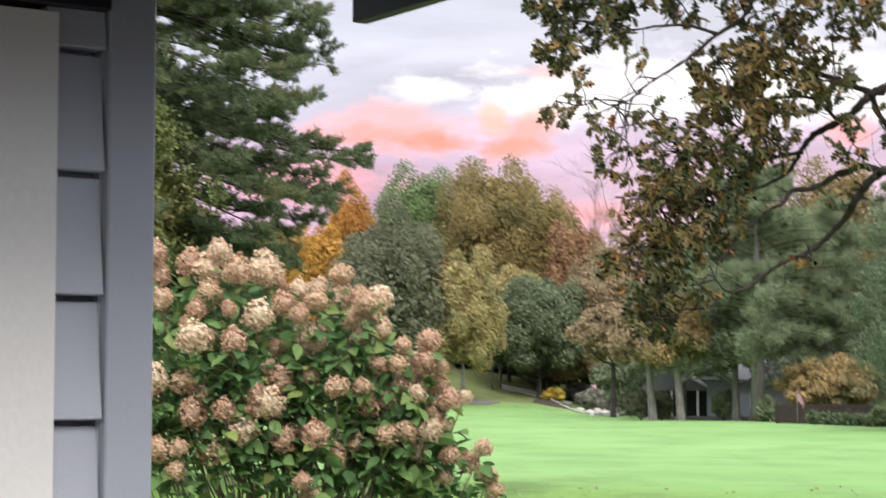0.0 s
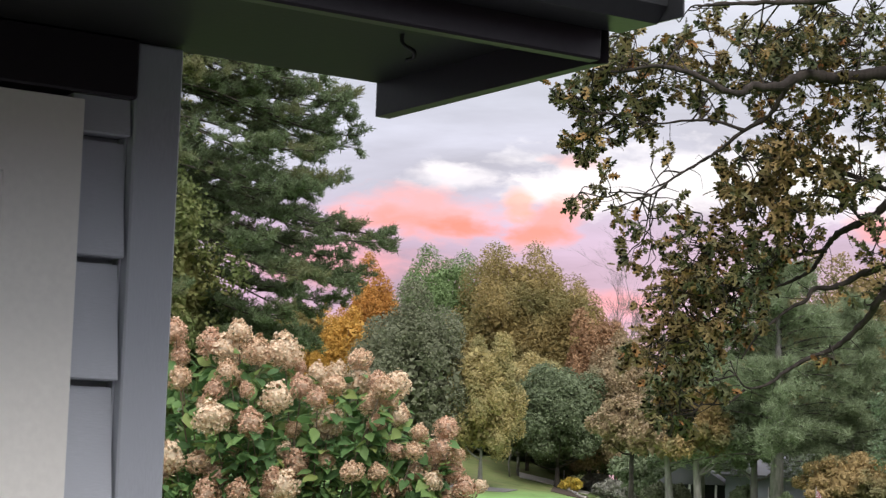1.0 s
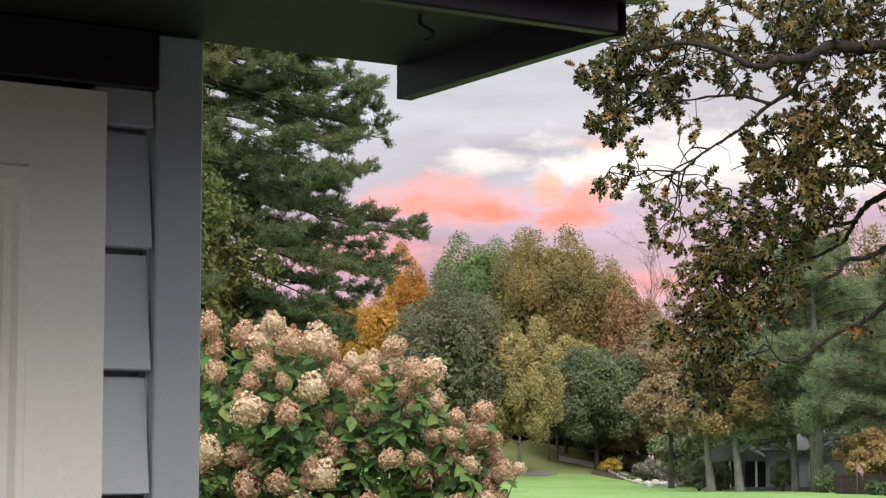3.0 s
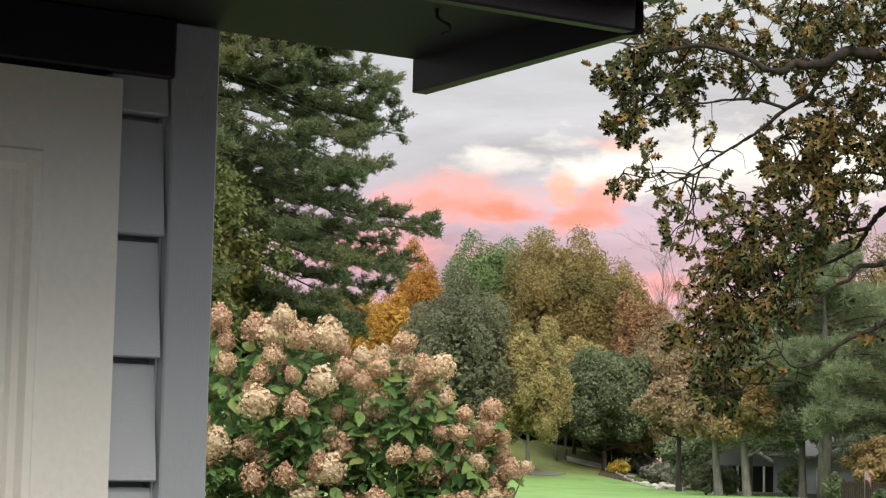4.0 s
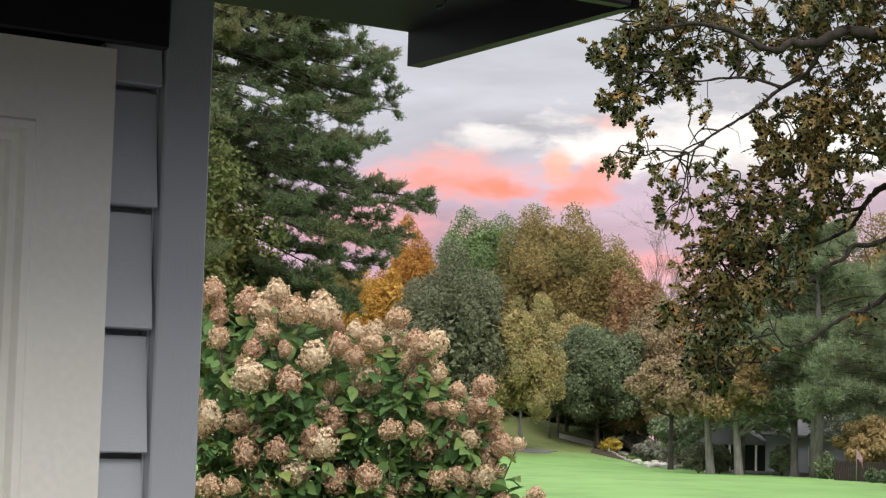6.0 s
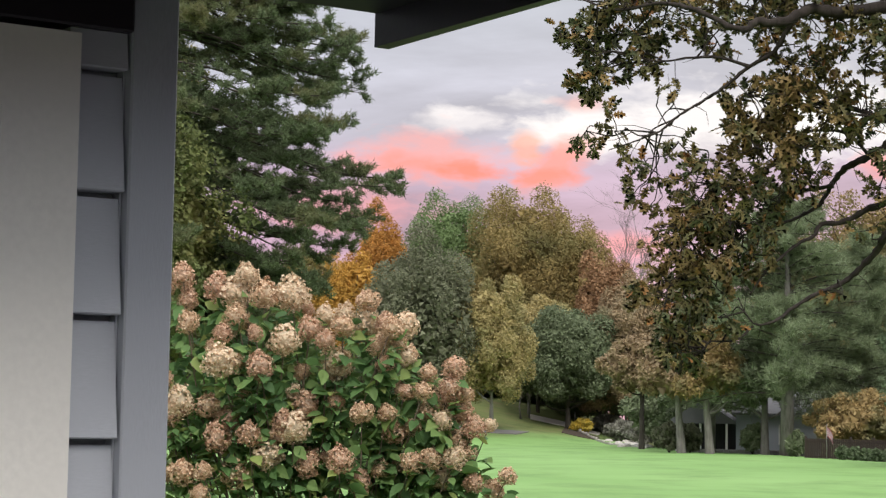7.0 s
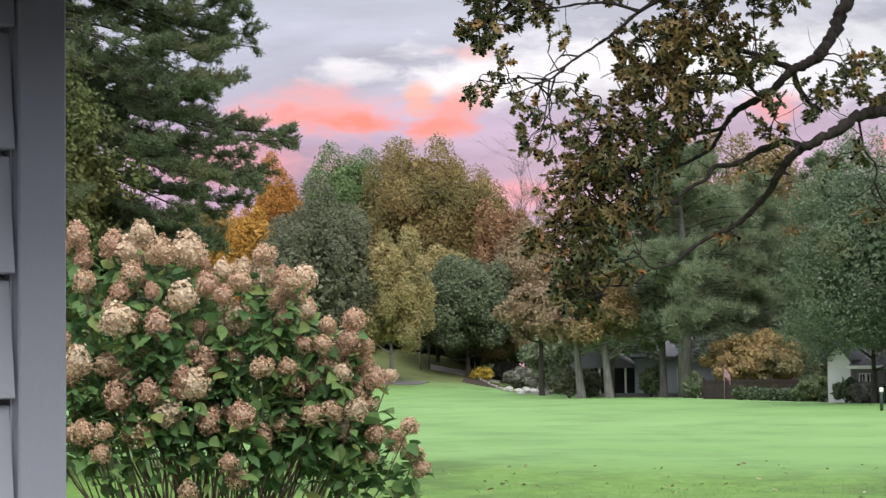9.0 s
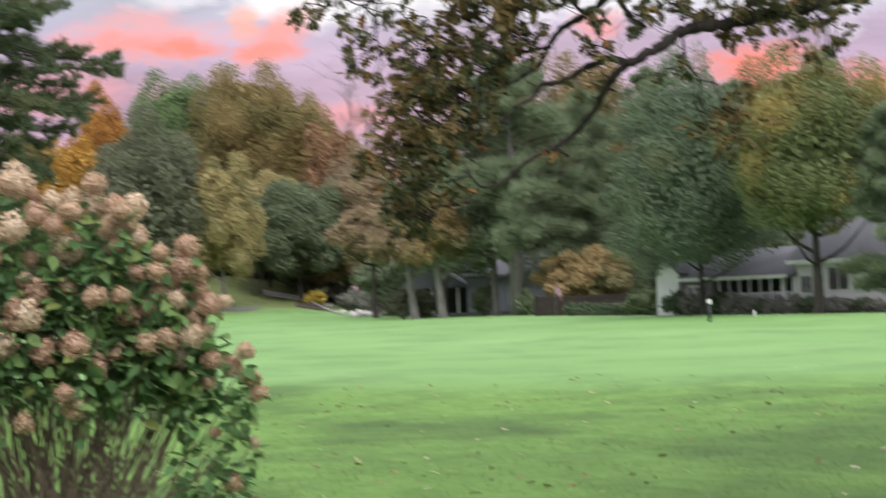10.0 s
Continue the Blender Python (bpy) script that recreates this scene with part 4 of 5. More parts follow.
broadleaf("olive brown oak beside the taller one", 11.6, 224, 24.0, 10.0, M_OLIVE, 41, 0.05, clumps=120, leaves=170, size=0.25)
broadleaf("dense grey-green tree with a domed crown", -4.0, 190, 18.2, 12.0, M_BLUE, 3, 0.04, clumps=130, leaves=170, size=0.25)
broadleaf("tree with bright orange autumn leaves", -8.2, 206, 21.8, 7.0, M_ORANGE, 4, 0.15, clumps=110, leaves=150, size=0.24)
broadleaf("golden orange autumn tree behind the pine", -10.6, 198, 17.6, 8.4, M_GOLD, 5, 0.1, clumps=110, leaves=150, size=0.24)
broadleaf("olive tree behind the large pine", -15.0, 200, 18.5, 9.0, M_OLIVE, 51, 0.08, clumps=80, leaves=100)
broadleaf("yellowing tree with a light grey trunk", 2.6, 190, 14.4, 6.8, M_YELLOW, 6, 0.14, 0.28, GREY_BARK, clumps=120, leaves=160, size=0.22)
broadleaf("smaller yellowing tree beside the taller one", 6.6, 209, 13.0, 5.4, M_YELLOW, 47, 0.28, 0.2, GREY_BARK, clumps=90)
broadleaf("yellowing tree beside the lighter one", 7.6, 212, 14.0, 8.0, M_YELLOW, 44, 0.2, 0.24, clumps=110)
broadleaf("dark green rounded tree by the bank", 10.2, 203, 13.0, 10.4, M_DARK, 7, 0.10, clumps=130)
broadleaf("russet brown tree with thinning leaves", 16.4, 205, 14.0, 8.4, M_BROWN, 8, 0.12, 0.32, clumps=120, leaves=110)
broadleaf("russet brown tree with thinning leaves", 13.8, 210, 11.0, 6.5, M_BROWN, 42, 0.14, 0.26, clumps=90, leaves=110)
broadleaf("dark-trunked tree leaning over the bank", 14.2, 166, 8.6, 5.6, M_BROWN, 43, 0.45, 0.30, clumps=70, leaves=100)
broadleaf("red-brown tree in the far wood", 14.6, 216, 19.0, 7.0, M_RED, 9, 0.06)
broadleaf("red-brown tree in the far wood", 17.6, 212, 18.0, 8.0, M_BROWN, 10, 0.06)
pine_tree("tall white pine with feathery boughs and grey trunk", 22.8, 147.5, 18.0, 15.0, M_PINE, 11, 0.24, 0.46, 130, 60, 0.6, GREY_BARK, 11)
pine_tree("white pine with feathery drooping boughs", 18.6, 157, 14.0, 11.0, M_PINE, 12, 0.22, 0.3, 100, 50, 0.6, GREY_BARK, 11)
pine_tree("white pine beside the tall one", 28.4, 150, 15.5, 12.5, M_PINE, 13, 0.15, 0.3, 100, 50, 0.6, GREY_BARK, 11)
broadleaf("rust-orange tree behind the pines", 38.0, 196, 25.0, 11.5, M_RUST, 14, 0.08, clumps=110)
broadleaf("rust-orange tree behind the pines", 32.0, 200, 22.0, 10.5, M_RUST, 15, 0.08)
broadleaf("sparse sage-grey leafy tree", 45.6, 190, 24.0, 9.0, M_SAGE, 16, 0.1, clumps=100, leaves=70)
broadleaf("rust-orange tree behind the house", 53.0, 188, 22.0, 11.0, M_RUST, 45, 0.08)
broadleaf("olive tree behind the house", 60.0, 186, 20.0, 12.0, M_OLIVE, 46, 0.08)
broadleaf("low orange-brown tree by the garden", 27.7, 145.4, 4.2, 6.0, M_RUST, 17, 0.27, 0.34, GREY_BARK, clumps=90, leaves=110, size=0.2)
broadleaf("green tree turning yellow before the house", 28.2, 114.5, 13.4, 9.0, M_PINEISH, 18, 0.07, 0.22, clumps=170, leaves=150, size=0.17)
broadleaf("broad tree with dark trunk before the house", 32.0, 105.0, 13.4, 8.6, M_TURN, 19, 0.18, 0.34, clumps=150, leaves=150, size=0.17)
pine_tree("dark green pine beside the house", 34.6, 101, 9.8, 5.5, M_PINE, 20, 0.12, 0.26, 90, 46, 0.5, None, 10)
pine_tree("green pine behind the turning trees", 34.0, 150, 17.0, 12.0, M_PINE, 22, 0.06, 0.3, 100, 46, 0.6, None, 10)
pine_tree("green pine behind the turning trees", 40.5, 150, 16.0, 12.0, M_PINE, 23, 0.06, 0.3, 90, 46, 0.6, None, 10)
# the lower grey trunks at the lawn's edge
for i, (x, y, w, top) in enumerate(((15.7, 150, 5.0, 8.0), (17.6, 149, 5.0, 8.5), (21.6, 150, 5.0, 8.0), (27.3, 144.0, 5.4, 2.9))):
    broadleaf("grey-trunked tree at the lawn's edge", x, y, top, w, (M_BROWN, M_RUST, M_DARK, M_RUST)[i], 30 + i, 0.38, 0.40, GREY_BARK, -0.35 if i < 2 else 0.0, 60, 90, 0.28)
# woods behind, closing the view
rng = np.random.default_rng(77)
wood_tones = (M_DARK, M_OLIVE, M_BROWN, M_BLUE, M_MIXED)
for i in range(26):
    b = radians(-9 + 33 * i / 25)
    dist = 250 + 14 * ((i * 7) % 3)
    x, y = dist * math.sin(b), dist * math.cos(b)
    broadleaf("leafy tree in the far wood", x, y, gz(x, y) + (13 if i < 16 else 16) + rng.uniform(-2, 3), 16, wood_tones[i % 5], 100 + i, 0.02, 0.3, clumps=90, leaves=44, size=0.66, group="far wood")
for i, (x, y, top) in enumerate(((-3.0, 239, 12.5), (3.0, 241, 13.5), (8.5, 240, 13.0), (13.0, 238, 12.0), (-1.0, 221, 6.5), (4.0, 223, 7.0), (8.5, 221, 7.0), (12.0, 215, 6.0))):
    broadleaf("dark undergrowth behind the brow", x, y, top, 12 if i < 4 else 7, (M_DARK, M_MIXED)[i % 2], 180 + i, 0.0, 0.2, clumps=90, leaves=70, size=0.55 if i < 4 else 0.36, category="thicket", group="wood's edge")
# nearer low thicket under the pines and left of the lawn
for i, (x, y, top, w, m) in enumerate(((-16, 190, 9, 13, M_DARK), (-7, 215, 10, 13, M_DARK), (2.5, 236, 10, 13, M_DARK), (10.0, 238, 9.0, 12, M_DARK), (17.0, 232, 9, 12, M_DARK), (18, 176, 6.0, 8, M_DARK), (20, 170, 5.0, 8, M_DARK), (36, 162, 9, 12, M_DARK), (45, 158, 10, 13, M_DARK), (30, 172, 9, 12, M_DARK), (25, 176, 9, 12, M_DARK))):
    broadleaf("dense dark undergrowth at the wood's edge", x, y, top, w, m, 140 + i, 0.0, 0.2, clumps=90, leaves=90, size=0.36, category="thicket", group="wood's edge")

# the oak's main crown, unseen, added above its boughs to shade the house corner
part("crown", crown_mesh(90, 11.0, 12.0, 7.5, M_OAK, 110, 70, 0.34), oak).location = (1.6, 0.6, 7.6 - OZ)

# bare tree
bare = thing("bare_tree", "tall leafless tree with fine grey twigs", "tree", (18.7, 239, gz(18.7, 239)))
rng = np.random.default_rng(9)
bb = Build()


def branch(b, s, d, ln, r, level):
    e = s + d * ln
    pth = [s, s.lerp(e, 0.5) + Vector(rng.normal(0, 0.04 * ln, 3)), e]
    b.tube(pth, [r, r * 0.8, r * 0.55], 4)
    if level:
        for k in range(4 if level > 1 else 5):
            nd = (d + Vector(rng.normal(0, 0.42, 3)) + Vector((0, 0, 0.12))).normalized()
            branch(b, s.lerp(e, rng.uniform(0.45, 1.0)), nd, ln * rng.uniform(0.5, 0.75), r * 0.55, level - 1)


branch(bb, Vector((0, 0, -0.3)), Vector((0, 0, 1)), 13.0, 0.15, 5)
part("trunk", (bb, GREY_BARK, True), bare)

# the large pine near the house
NX, NY = -7.3, 45.0
npine = thing("pine_tree", "large dark pine with layered drooping boughs", "tree", (NX, NY, gz(NX, NY)))
NZ = gz(NX, NY)
rng = np.random.default_rng(31)
pb = Build().tube([(0, 0, -0.3), (0.1, 0, 4), (0, 0.1, 9), (0.05, 0, 15)], [0.36, 0.3, 0.22, 0.06], 10)
at, dr = [], []
# height, how far the outermost boughs reach
REACH = [(12.6, 3.9), (11.8, 4.3), (11.0, 4.7), (10.2, 5.1), (9.7, 5.2), (9.0, 5.3), (8.3, 5.5), (7.7, 5.1), (7.1, 5.6), (6.6, 6.1), (6.2, 5.9), (5.6, 5.5), (5.0, 5.2), (4.3, 4.6), (3.6, 4.0)]
rz, rr = [p[0] for p in REACH][::-1], [p[1] for p in REACH][::-1]
for i in range(120):
    tier = 3.5 + 0.62 * (i % 15)
    hz = tier + rng.normal(0, 0.20)
    reach = float(np.interp(hz, rz, rr))
    a = rng.uniform(-0.75, 0.5) if i % 4 else rng.uniform(0, 6.28)
    ln = reach * (1 - 0.42 * rng.random() ** 1.6)
    out = Vector((math.cos(a), math.sin(a), 0))
    s = Vector((0, 0, hz - NZ + ln * rng.uniform(0.16, 0.30)))
    e = Vector((0, 0, hz - NZ)) + out * ln
    side = Vector((-out.y, out.x, 0))
    sway = side * rng.normal(0, 0.35)
    pth = smooth_path([s, s.lerp(e, 0.4) + sway * 0.6 + Vector((0, 0, 0.05)), s.lerp(e, 0.75) + sway + Vector((0, 0, -0.18)), e + sway], 6)
    n = len(pth) - 1
    pb.tube(pth, [0.026 * (1 - j / n) ** 0.8 + 0.005 for j in range(n + 1)], 5)
    for m in range(33):
        f = 1 - 0.92 * rng.random() ** 1.15
        p = pth[int(f * n)]
        sl = (0.28 + 0.85 * (1 - f)) * rng.uniform(0.4, 1.1)
        q = p + (side * rng.choice((-1, 1)) * rng.uniform(0.3, 1.0) + out * 0.75).normalized() * sl + Vector((0, 0, rng.uniform(-0.22, 0.24)))
        pb.tube([p, p.lerp(q, 0.5) + Vector((0, 0, -0.03)), q], [0.011, 0.008, 0.004], 3)
        for w in range(4):
            c = p.lerp(q, 1.0 - 0.26 * w + rng.uniform(-0.08, 0.05)) + Vector((0, 0, 0.02))
            k = 32 if w < 2 else 22
            at.append(np.repeat(np.array(c)[None], k, 0) + rng.normal(0, 0.034, (k, 3)))
            dr.append(unit(rng, k) * 0.9 + np.array((out.x * 0.45, out.y * 0.45, 0.55)))
at, dr = np.concatenate(at), np.concatenate(dr)
part("trunk", (pb, DARK_BARK, True), npine)
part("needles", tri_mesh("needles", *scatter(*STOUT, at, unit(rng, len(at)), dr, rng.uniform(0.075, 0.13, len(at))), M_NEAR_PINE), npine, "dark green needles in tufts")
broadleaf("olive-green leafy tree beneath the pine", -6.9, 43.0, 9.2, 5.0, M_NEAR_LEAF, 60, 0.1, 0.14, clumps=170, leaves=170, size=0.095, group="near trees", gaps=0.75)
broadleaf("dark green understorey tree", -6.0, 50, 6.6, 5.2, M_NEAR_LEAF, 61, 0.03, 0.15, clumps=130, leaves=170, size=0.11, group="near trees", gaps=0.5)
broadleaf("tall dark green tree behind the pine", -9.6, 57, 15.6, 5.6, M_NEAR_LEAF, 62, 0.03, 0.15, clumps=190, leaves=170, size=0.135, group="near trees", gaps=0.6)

# ---- across the fairway: houses, garden and small things ----
CLAP = paint("pale_clapboard", (0.62, 0.62, 0.60), 0.6, 0.08, 1)
GREYCLAP = paint("grey_clapboard", (0.20, 0.195, 0.185), 0.7, 0.12, 1)
BLUECLAP = paint("blue_grey_clapboard", (0.30, 0.33, 0.37), 0.7, 0.12, 1)
WTRIM = paint("white_wood_trim", (0.70, 0.70, 0.67), 0.5, 0.06, 1)
SHINGLE = paint("grey_roof_shingle", (0.13, 0.13, 0.14), 0.9, 0.2, 1.5)
BROWNWOOD = paint("dark_brown_boards", (0.034, 0.023, 0.019), 0.8, 0.25, 2)
# Near black: the shade inside the porches is put into this wall colour.
PORCH_SHADE = paint("porch_shade_tone", (0.03, 0.03, 0.032), 0.9, 0.2, 1)
glass = Mat("window_glass", 0.08, 0.5)
glass.base((0.02, 0.024, 0.03))
GLASS = glass.m


def window(parent, x0, x1, z0, z1, y=-0.02):
    w = part("window", (Build().box(x0, x1, y - 0.01, y + 0.015, z0, z1), GLASS), parent, "dark reflecting window in a white frame")
    t = 0.07
    for a, b, c, d in ((x0 - t, x0, z0 - t, z1 + t), (x1, x1 + t, z0 - t, z1 + t), (x0, x1, z1, z1 + t), (x0, x1, z0 - t, z0)):
        part("window_frame", (Build().box(a, b, y - 0.04, y + 0.015, c, d, 0.005), WTRIM), w)
    part("mullion", (Build().box((x0 + x1) / 2 - 0.025, (x0 + x1) / 2 + 0.025, y - 0.025, y - 0.0105, z0, z1), WTRIM), w)
    return w


def clad(parent, x0, x1, y, z0, z1, mat, step=0.2):
    """Clapboards on a far wall, one wedge for each course."""
    me = Build().prism([(x0, y, step), (x0, y - 0.012, step), (x0, y - 0.035, 0), (x0, y, 0)], (x1 - x0, 0, 0)).mesh("board", mat)
    k = 0
    while z0 + (k + 1) * step <= z1 + 0.01:
        part("board", me, parent).location = (0, 0, z0 + k * step)
        k += 1


far_house = thing("far_house", "grey and white house with a railed porch beyond the lawn", "house", (26.63, 119.05, -1.35), -51.45)
part("wall", (Build().box(0, 1.67, 0.0, 6, -0.3, 3.4), CLAP), far_house, "white clapboard gable wing")
clad(far_house, 0.02, 1.65, -0.003, 0.0, 3.3, CLAP)
part("wall", (Build().box(1.72, 3.9, 0.25, 6, -0.3, 2.75), GREYCLAP), far_house, "grey-brown clapboard wall")
clad(far_house, 1.73, 3.88, 0.247, 0.0, 2.7, GREYCLAP)
part("wall", (Build().box(3.92, 9.75, 2.6, 6, -0.3, 2.75), PORCH_SHADE), far_house, "wall behind the porch, its shade painted near black")
part("wall", (Build().box(9.8, 17.0, 0.0, 6, -0.3, 3.5), CLAP), far_house, "white clapboard wing")
clad(far_house, 9.82, 16.98, -0.003, 0.0, 3.4, CLAP)
window(far_house, 2.16, 2.50, 1.35, 2.40, 0.20)
window(far_house, 2.66, 3.05, 1.35, 2.40, 0.20)
window(far_house, 10.15, 10.8, 1.85, 2.75, -0.045)
window(far_house, 11.95, 13.2, 1.95, 3.15, -0.045)
window(far_house, 14.6, 15.6, 1.95, 3.15, -0.045)
part("porch_floor", (Build().box(3.92, 9.78, 0.05, 2.58, 0.9, 1.15, 0.01), WTRIM), far_house, "white porch floor")
for x in (4.42, 5.12, 5.83, 6.53, 7.24, 7.96):
    part("porch_post", (Build().box(x - 0.045, x + 0.045, 0.10, 0.19, 1.152, 2.748, 0.01), WTRIM), far_house)
for x in (8.79, 9.55):
    part("porch_pillar", (Build().box(x - 0.12, x + 0.12, 0.08, 0.32, 1.152, 2.748, 0.015), WTRIM), far_house)
part("handrail", (Build().box(4.4, 9.5, 0.11, 0.18, 1.88, 1.95, 0.01), WTRIM), far_house)
part("bottom_rail", (Build().box(4.4, 9.5, 0.12, 0.17, 1.28, 1.33, 0.01), WTRIM), far_house)
bal = Build().box(-0.022, 0.022, 0.125, 0.165, 1.332, 1.878).mesh("baluster", WTRIM)
for k in range(44):
    part("baluster", bal, far_house).location = (4.5 + 0.115 * k, 0, 0)
part("roof", (Build().prism([(1.7, -0.35, 2.76), (1.7, -0.35, 2.88), (1.7, 4.4, 4.5), (1.7, 8.0, 2.9), (1.7, 8.0, 2.76), (1.7, 4.4, 4.34)], (8.2, 0, 0)), SHINGLE), far_house, "grey shingled porch roof")
part("roof", (Build().prism([(9.5, -0.5, 3.45), (9.5, -0.5, 3.6), (9.5, 3.2, 6.2), (9.5, 7.0, 3.6), (9.5, 7.0, 3.45), (9.5, 3.2, 6.04)], (7.8, 0, 0)), SHINGLE), far_house, "grey shingled wing roof")
part("roof", (Build().prism([(-0.3, -0.4, 3.1), (0.83, -0.4, 4.2), (1.97, -0.4, 3.1), (1.97, -0.4, 3.23), (0.83, -0.4, 4.34), (-0.3, -0.4, 3.23)], (0, 7, 0)), SHINGLE), far_house, "grey shingled gable roof")
part("gable", (Build().prism([(0.02, 0.02, 3.4), (1.65, 0.02, 3.4), (0.83, 0.02, 4.18)], (0, 0.15, 0)), CLAP), far_house)
part("fascia", (Build().box(1.72, 9.48, -0.40, -0.352, 2.70, 2.90, 0.01), WTRIM), far_house)
part("fascia", (Build().box(9.52, 17.28, -0.55, -0.502, 3.40, 3.62, 0.01), WTRIM), far_house)

grey_house = thing("grey_house", "low blue-grey house behind the grey trunks", "house", (17.6, 160.5, -1.35), -12.0)
part("wall", (Build().box(3.3, 9.5, 0.0, 6, -0.3, 3.6), BLUECLAP), grey_house)
clad(grey_house, 3.32, 9.48, -0.003, 0.0, 3.5, BLUECLAP)
part("wall", (Build().box(-1.5, 3.28, 1.8, 6, -0.3, 3.0), PORCH_SHADE), grey_house, "wall of the open porch with its shade painted in")
part("roof", (Build().prism([(-1.8, -0.3, 2.9), (3.26, -0.3, 2.9), (3.26, -0.3, 3.1), (0.8, -0.3, 4.7), (-1.8, -0.3, 3.1)], (0, 6.5, 0)), SHINGLE), grey_house, "grey gabled porch roof")
part("roof", (Build().prism([(3.0, -0.5, 3.61), (3.0, -0.5, 3.75), (3.0, 3.0, 5.6), (3.0, 6.6, 3.75), (3.0, 6.6, 3.61), (3.0, 3.0, 5.4)], (6.9, 0, 0)), SHINGLE), grey_house, "grey shingled roof")
for x in (-1.2, 0.6, 2.6):
    part("porch_post", (Build().box(x - 0.08, x + 0.08, -0.1, 0.06, -0.3, 2.899, 0.01), WTRIM), grey_house)
window(grey_house, 4.2, 5.1, 1.5, 2.8, -0.045)
window(grey_house, 6.6, 7.6, 1.5, 2.8, -0.045)
rail_wall = thing("garden_wall", "low grey stone garden wall behind the trunks", "wall", (16.4, 156.5, -1.3), -13.0)
rng = np.random.default_rng(41)
for row in range(4):
    x = -0.25 * (row % 2)
    while x < 9.0:
        w = rng.uniform(0.4, 0.75)
        part("stone", (Build().box(x, x + w - 0.025, -0.2 + rng.uniform(-0.02, 0.02), 0.2, 0.27 * row - 0.1, 0.27 * row + 0.155, 0.02), GREYCLAP), rail_wall)
        x += w

fence = thing("fence", "dark brown slatted deck fence by the lawn", "fence", (22.1, 135.6, gz(22.1, 135.6) - 0.3), -48.0)
slat = Build().box(-0.06, 0.06, -0.012, 0.012, 0.1, 1.55, 0.004).mesh("slat", BROWNWOOD)
for k in range(62):
    part("slat", slat, fence).location = (0.07 + 0.145 * k, 0, 0)
for z in (0.35, 1.3):
    part("rail", (Build().box(0, 9.1, 0.013, 0.06, z, z + 0.1), BROWNWOOD), fence)
for k in range(6):
    part("post", (Build().box(1.8 * k - 0.06, 1.8 * k + 0.06, 0.061, 0.18, -0.2, 1.7, 0.01), BROWNWOOD), fence)

RED = paint("flag_red", (0.25, 0.05, 0.06), 0.8, 0.1, 2)
CLOTHW = paint("flag_white", (0.45, 0.43, 0.45), 0.8, 0.06, 2)
flag = thing("flag_pole", "thin garden flagpole with a drooping striped flag", "flagpole", (22.9, 132.0, gz(22.9, 132.0)))
part("pole", (Build().tube([(0, 0, -0.2), (0, 0, 2.2)], [0.022, 0.016], 8), GREYCLAP, True), flag)
for k in range(9):
    b = Build()
    ring = []
    for j in range(9):
        f = j / 8
        ring.append((0.03 + 0.36 * f, 0.07 * math.sin(5 * f + 0.3 * k), 2.0 - 0.066 * k - 0.55 * f * f))
    vs = ring + [(x, y, z - 0.067) for x, y, z in ring]
    vs += [(x, y + 0.006, z) for x, y, z in vs]
    n = 9
    fs = [[j, j + 1, n + j + 1, n + j] for j in range(8)] + [[18 + n + j, 18 + n + j + 1, 18 + j + 1, 18 + j] for j in range(8)]
    b.add(vs, fs)
    part("stripe", (b, RED if k % 2 == 0 else CLOTHW, True), flag)

GREENPOST = paint("dark_green_post", (0.02, 0.035, 0.025), 0.6, 0.2, 3)
marker = thing("yardage_post", "dark green post with a small white cap", "post", (24.2, 97.0, gz(24.2, 97.0)))
part("post", (Build().tube([(0, 0, -0.2), (0, 0, 0.85)], [0.08, 0.075], 10), GREENPOST, True), marker)
part("cap", (Build().box(-0.09, 0.09, -0.09, 0.09, 0.852, 1.08, 0.03), WTRIM), marker, "white cap")
for x, y, h in ((28.0, 103.0, 0.32), (11.4, 213.0, 0.9), (15.9, 166.5, 0.8)):
    st = thing("stake", "short white marker stake in the grass", "stake", (x, y, gz(x, y)), 0, "marker stakes")
    part("rod", (Build().tube([(0, 0, -0.1), (0.02, 0, h)], [0.045, 0.04], 8), WTRIM, True), st)


def bush(label, x, y, w, h, mat, seed, size=0.16, clumps=22, leaves=70):
    t = thing("shrub", label, "shrub", (x, y, gz(x, y)), 0, "garden shrubs")
    part("crown", crown_mesh(seed, w, w, h, mat, clumps, leaves, size), t)
    b = Build()
    for k in range(4):
        a = 1.57 * k
        b.tube([(0, 0, -0.1), (0.2 * w * math.cos(a), 0.2 * w * math.sin(a), h * 0.5)], [0.03, 0.012], 5)
    part("stem", (b, DARK_BARK, True), t)


M_GREYSHRUB = tones("grey_shrub_leaf", (0.085, 0.085, 0.07))
M_YSHRUB = tones("yellow_shrub_leaf", (0.26, 0.20, 0.03))
rng = np.random.default_rng(55)
for k in range(9):
    f = k / 8
    bush("low clipped round shrub along the lawn", 23.7 + 4.2 * f, 131.0 - 8.5 * f, 1.0, 0.75 + 0.2 * rng.random(), M_HEDGE, 300 + k, 0.1, 16, 60)
for k in range(15):
    f = k / 14
    bush("grey-green shrub along the house front", 27.2 + 9.0 * f + rng.uniform(-0.2, 0.2), 117.0 - 11.6 * f, 1.5, 1.25 + 0.4 * rng.random(), M_GREYSHRUB if k % 3 else M_HEDGE, 320 + k, 0.12, 24, 70)
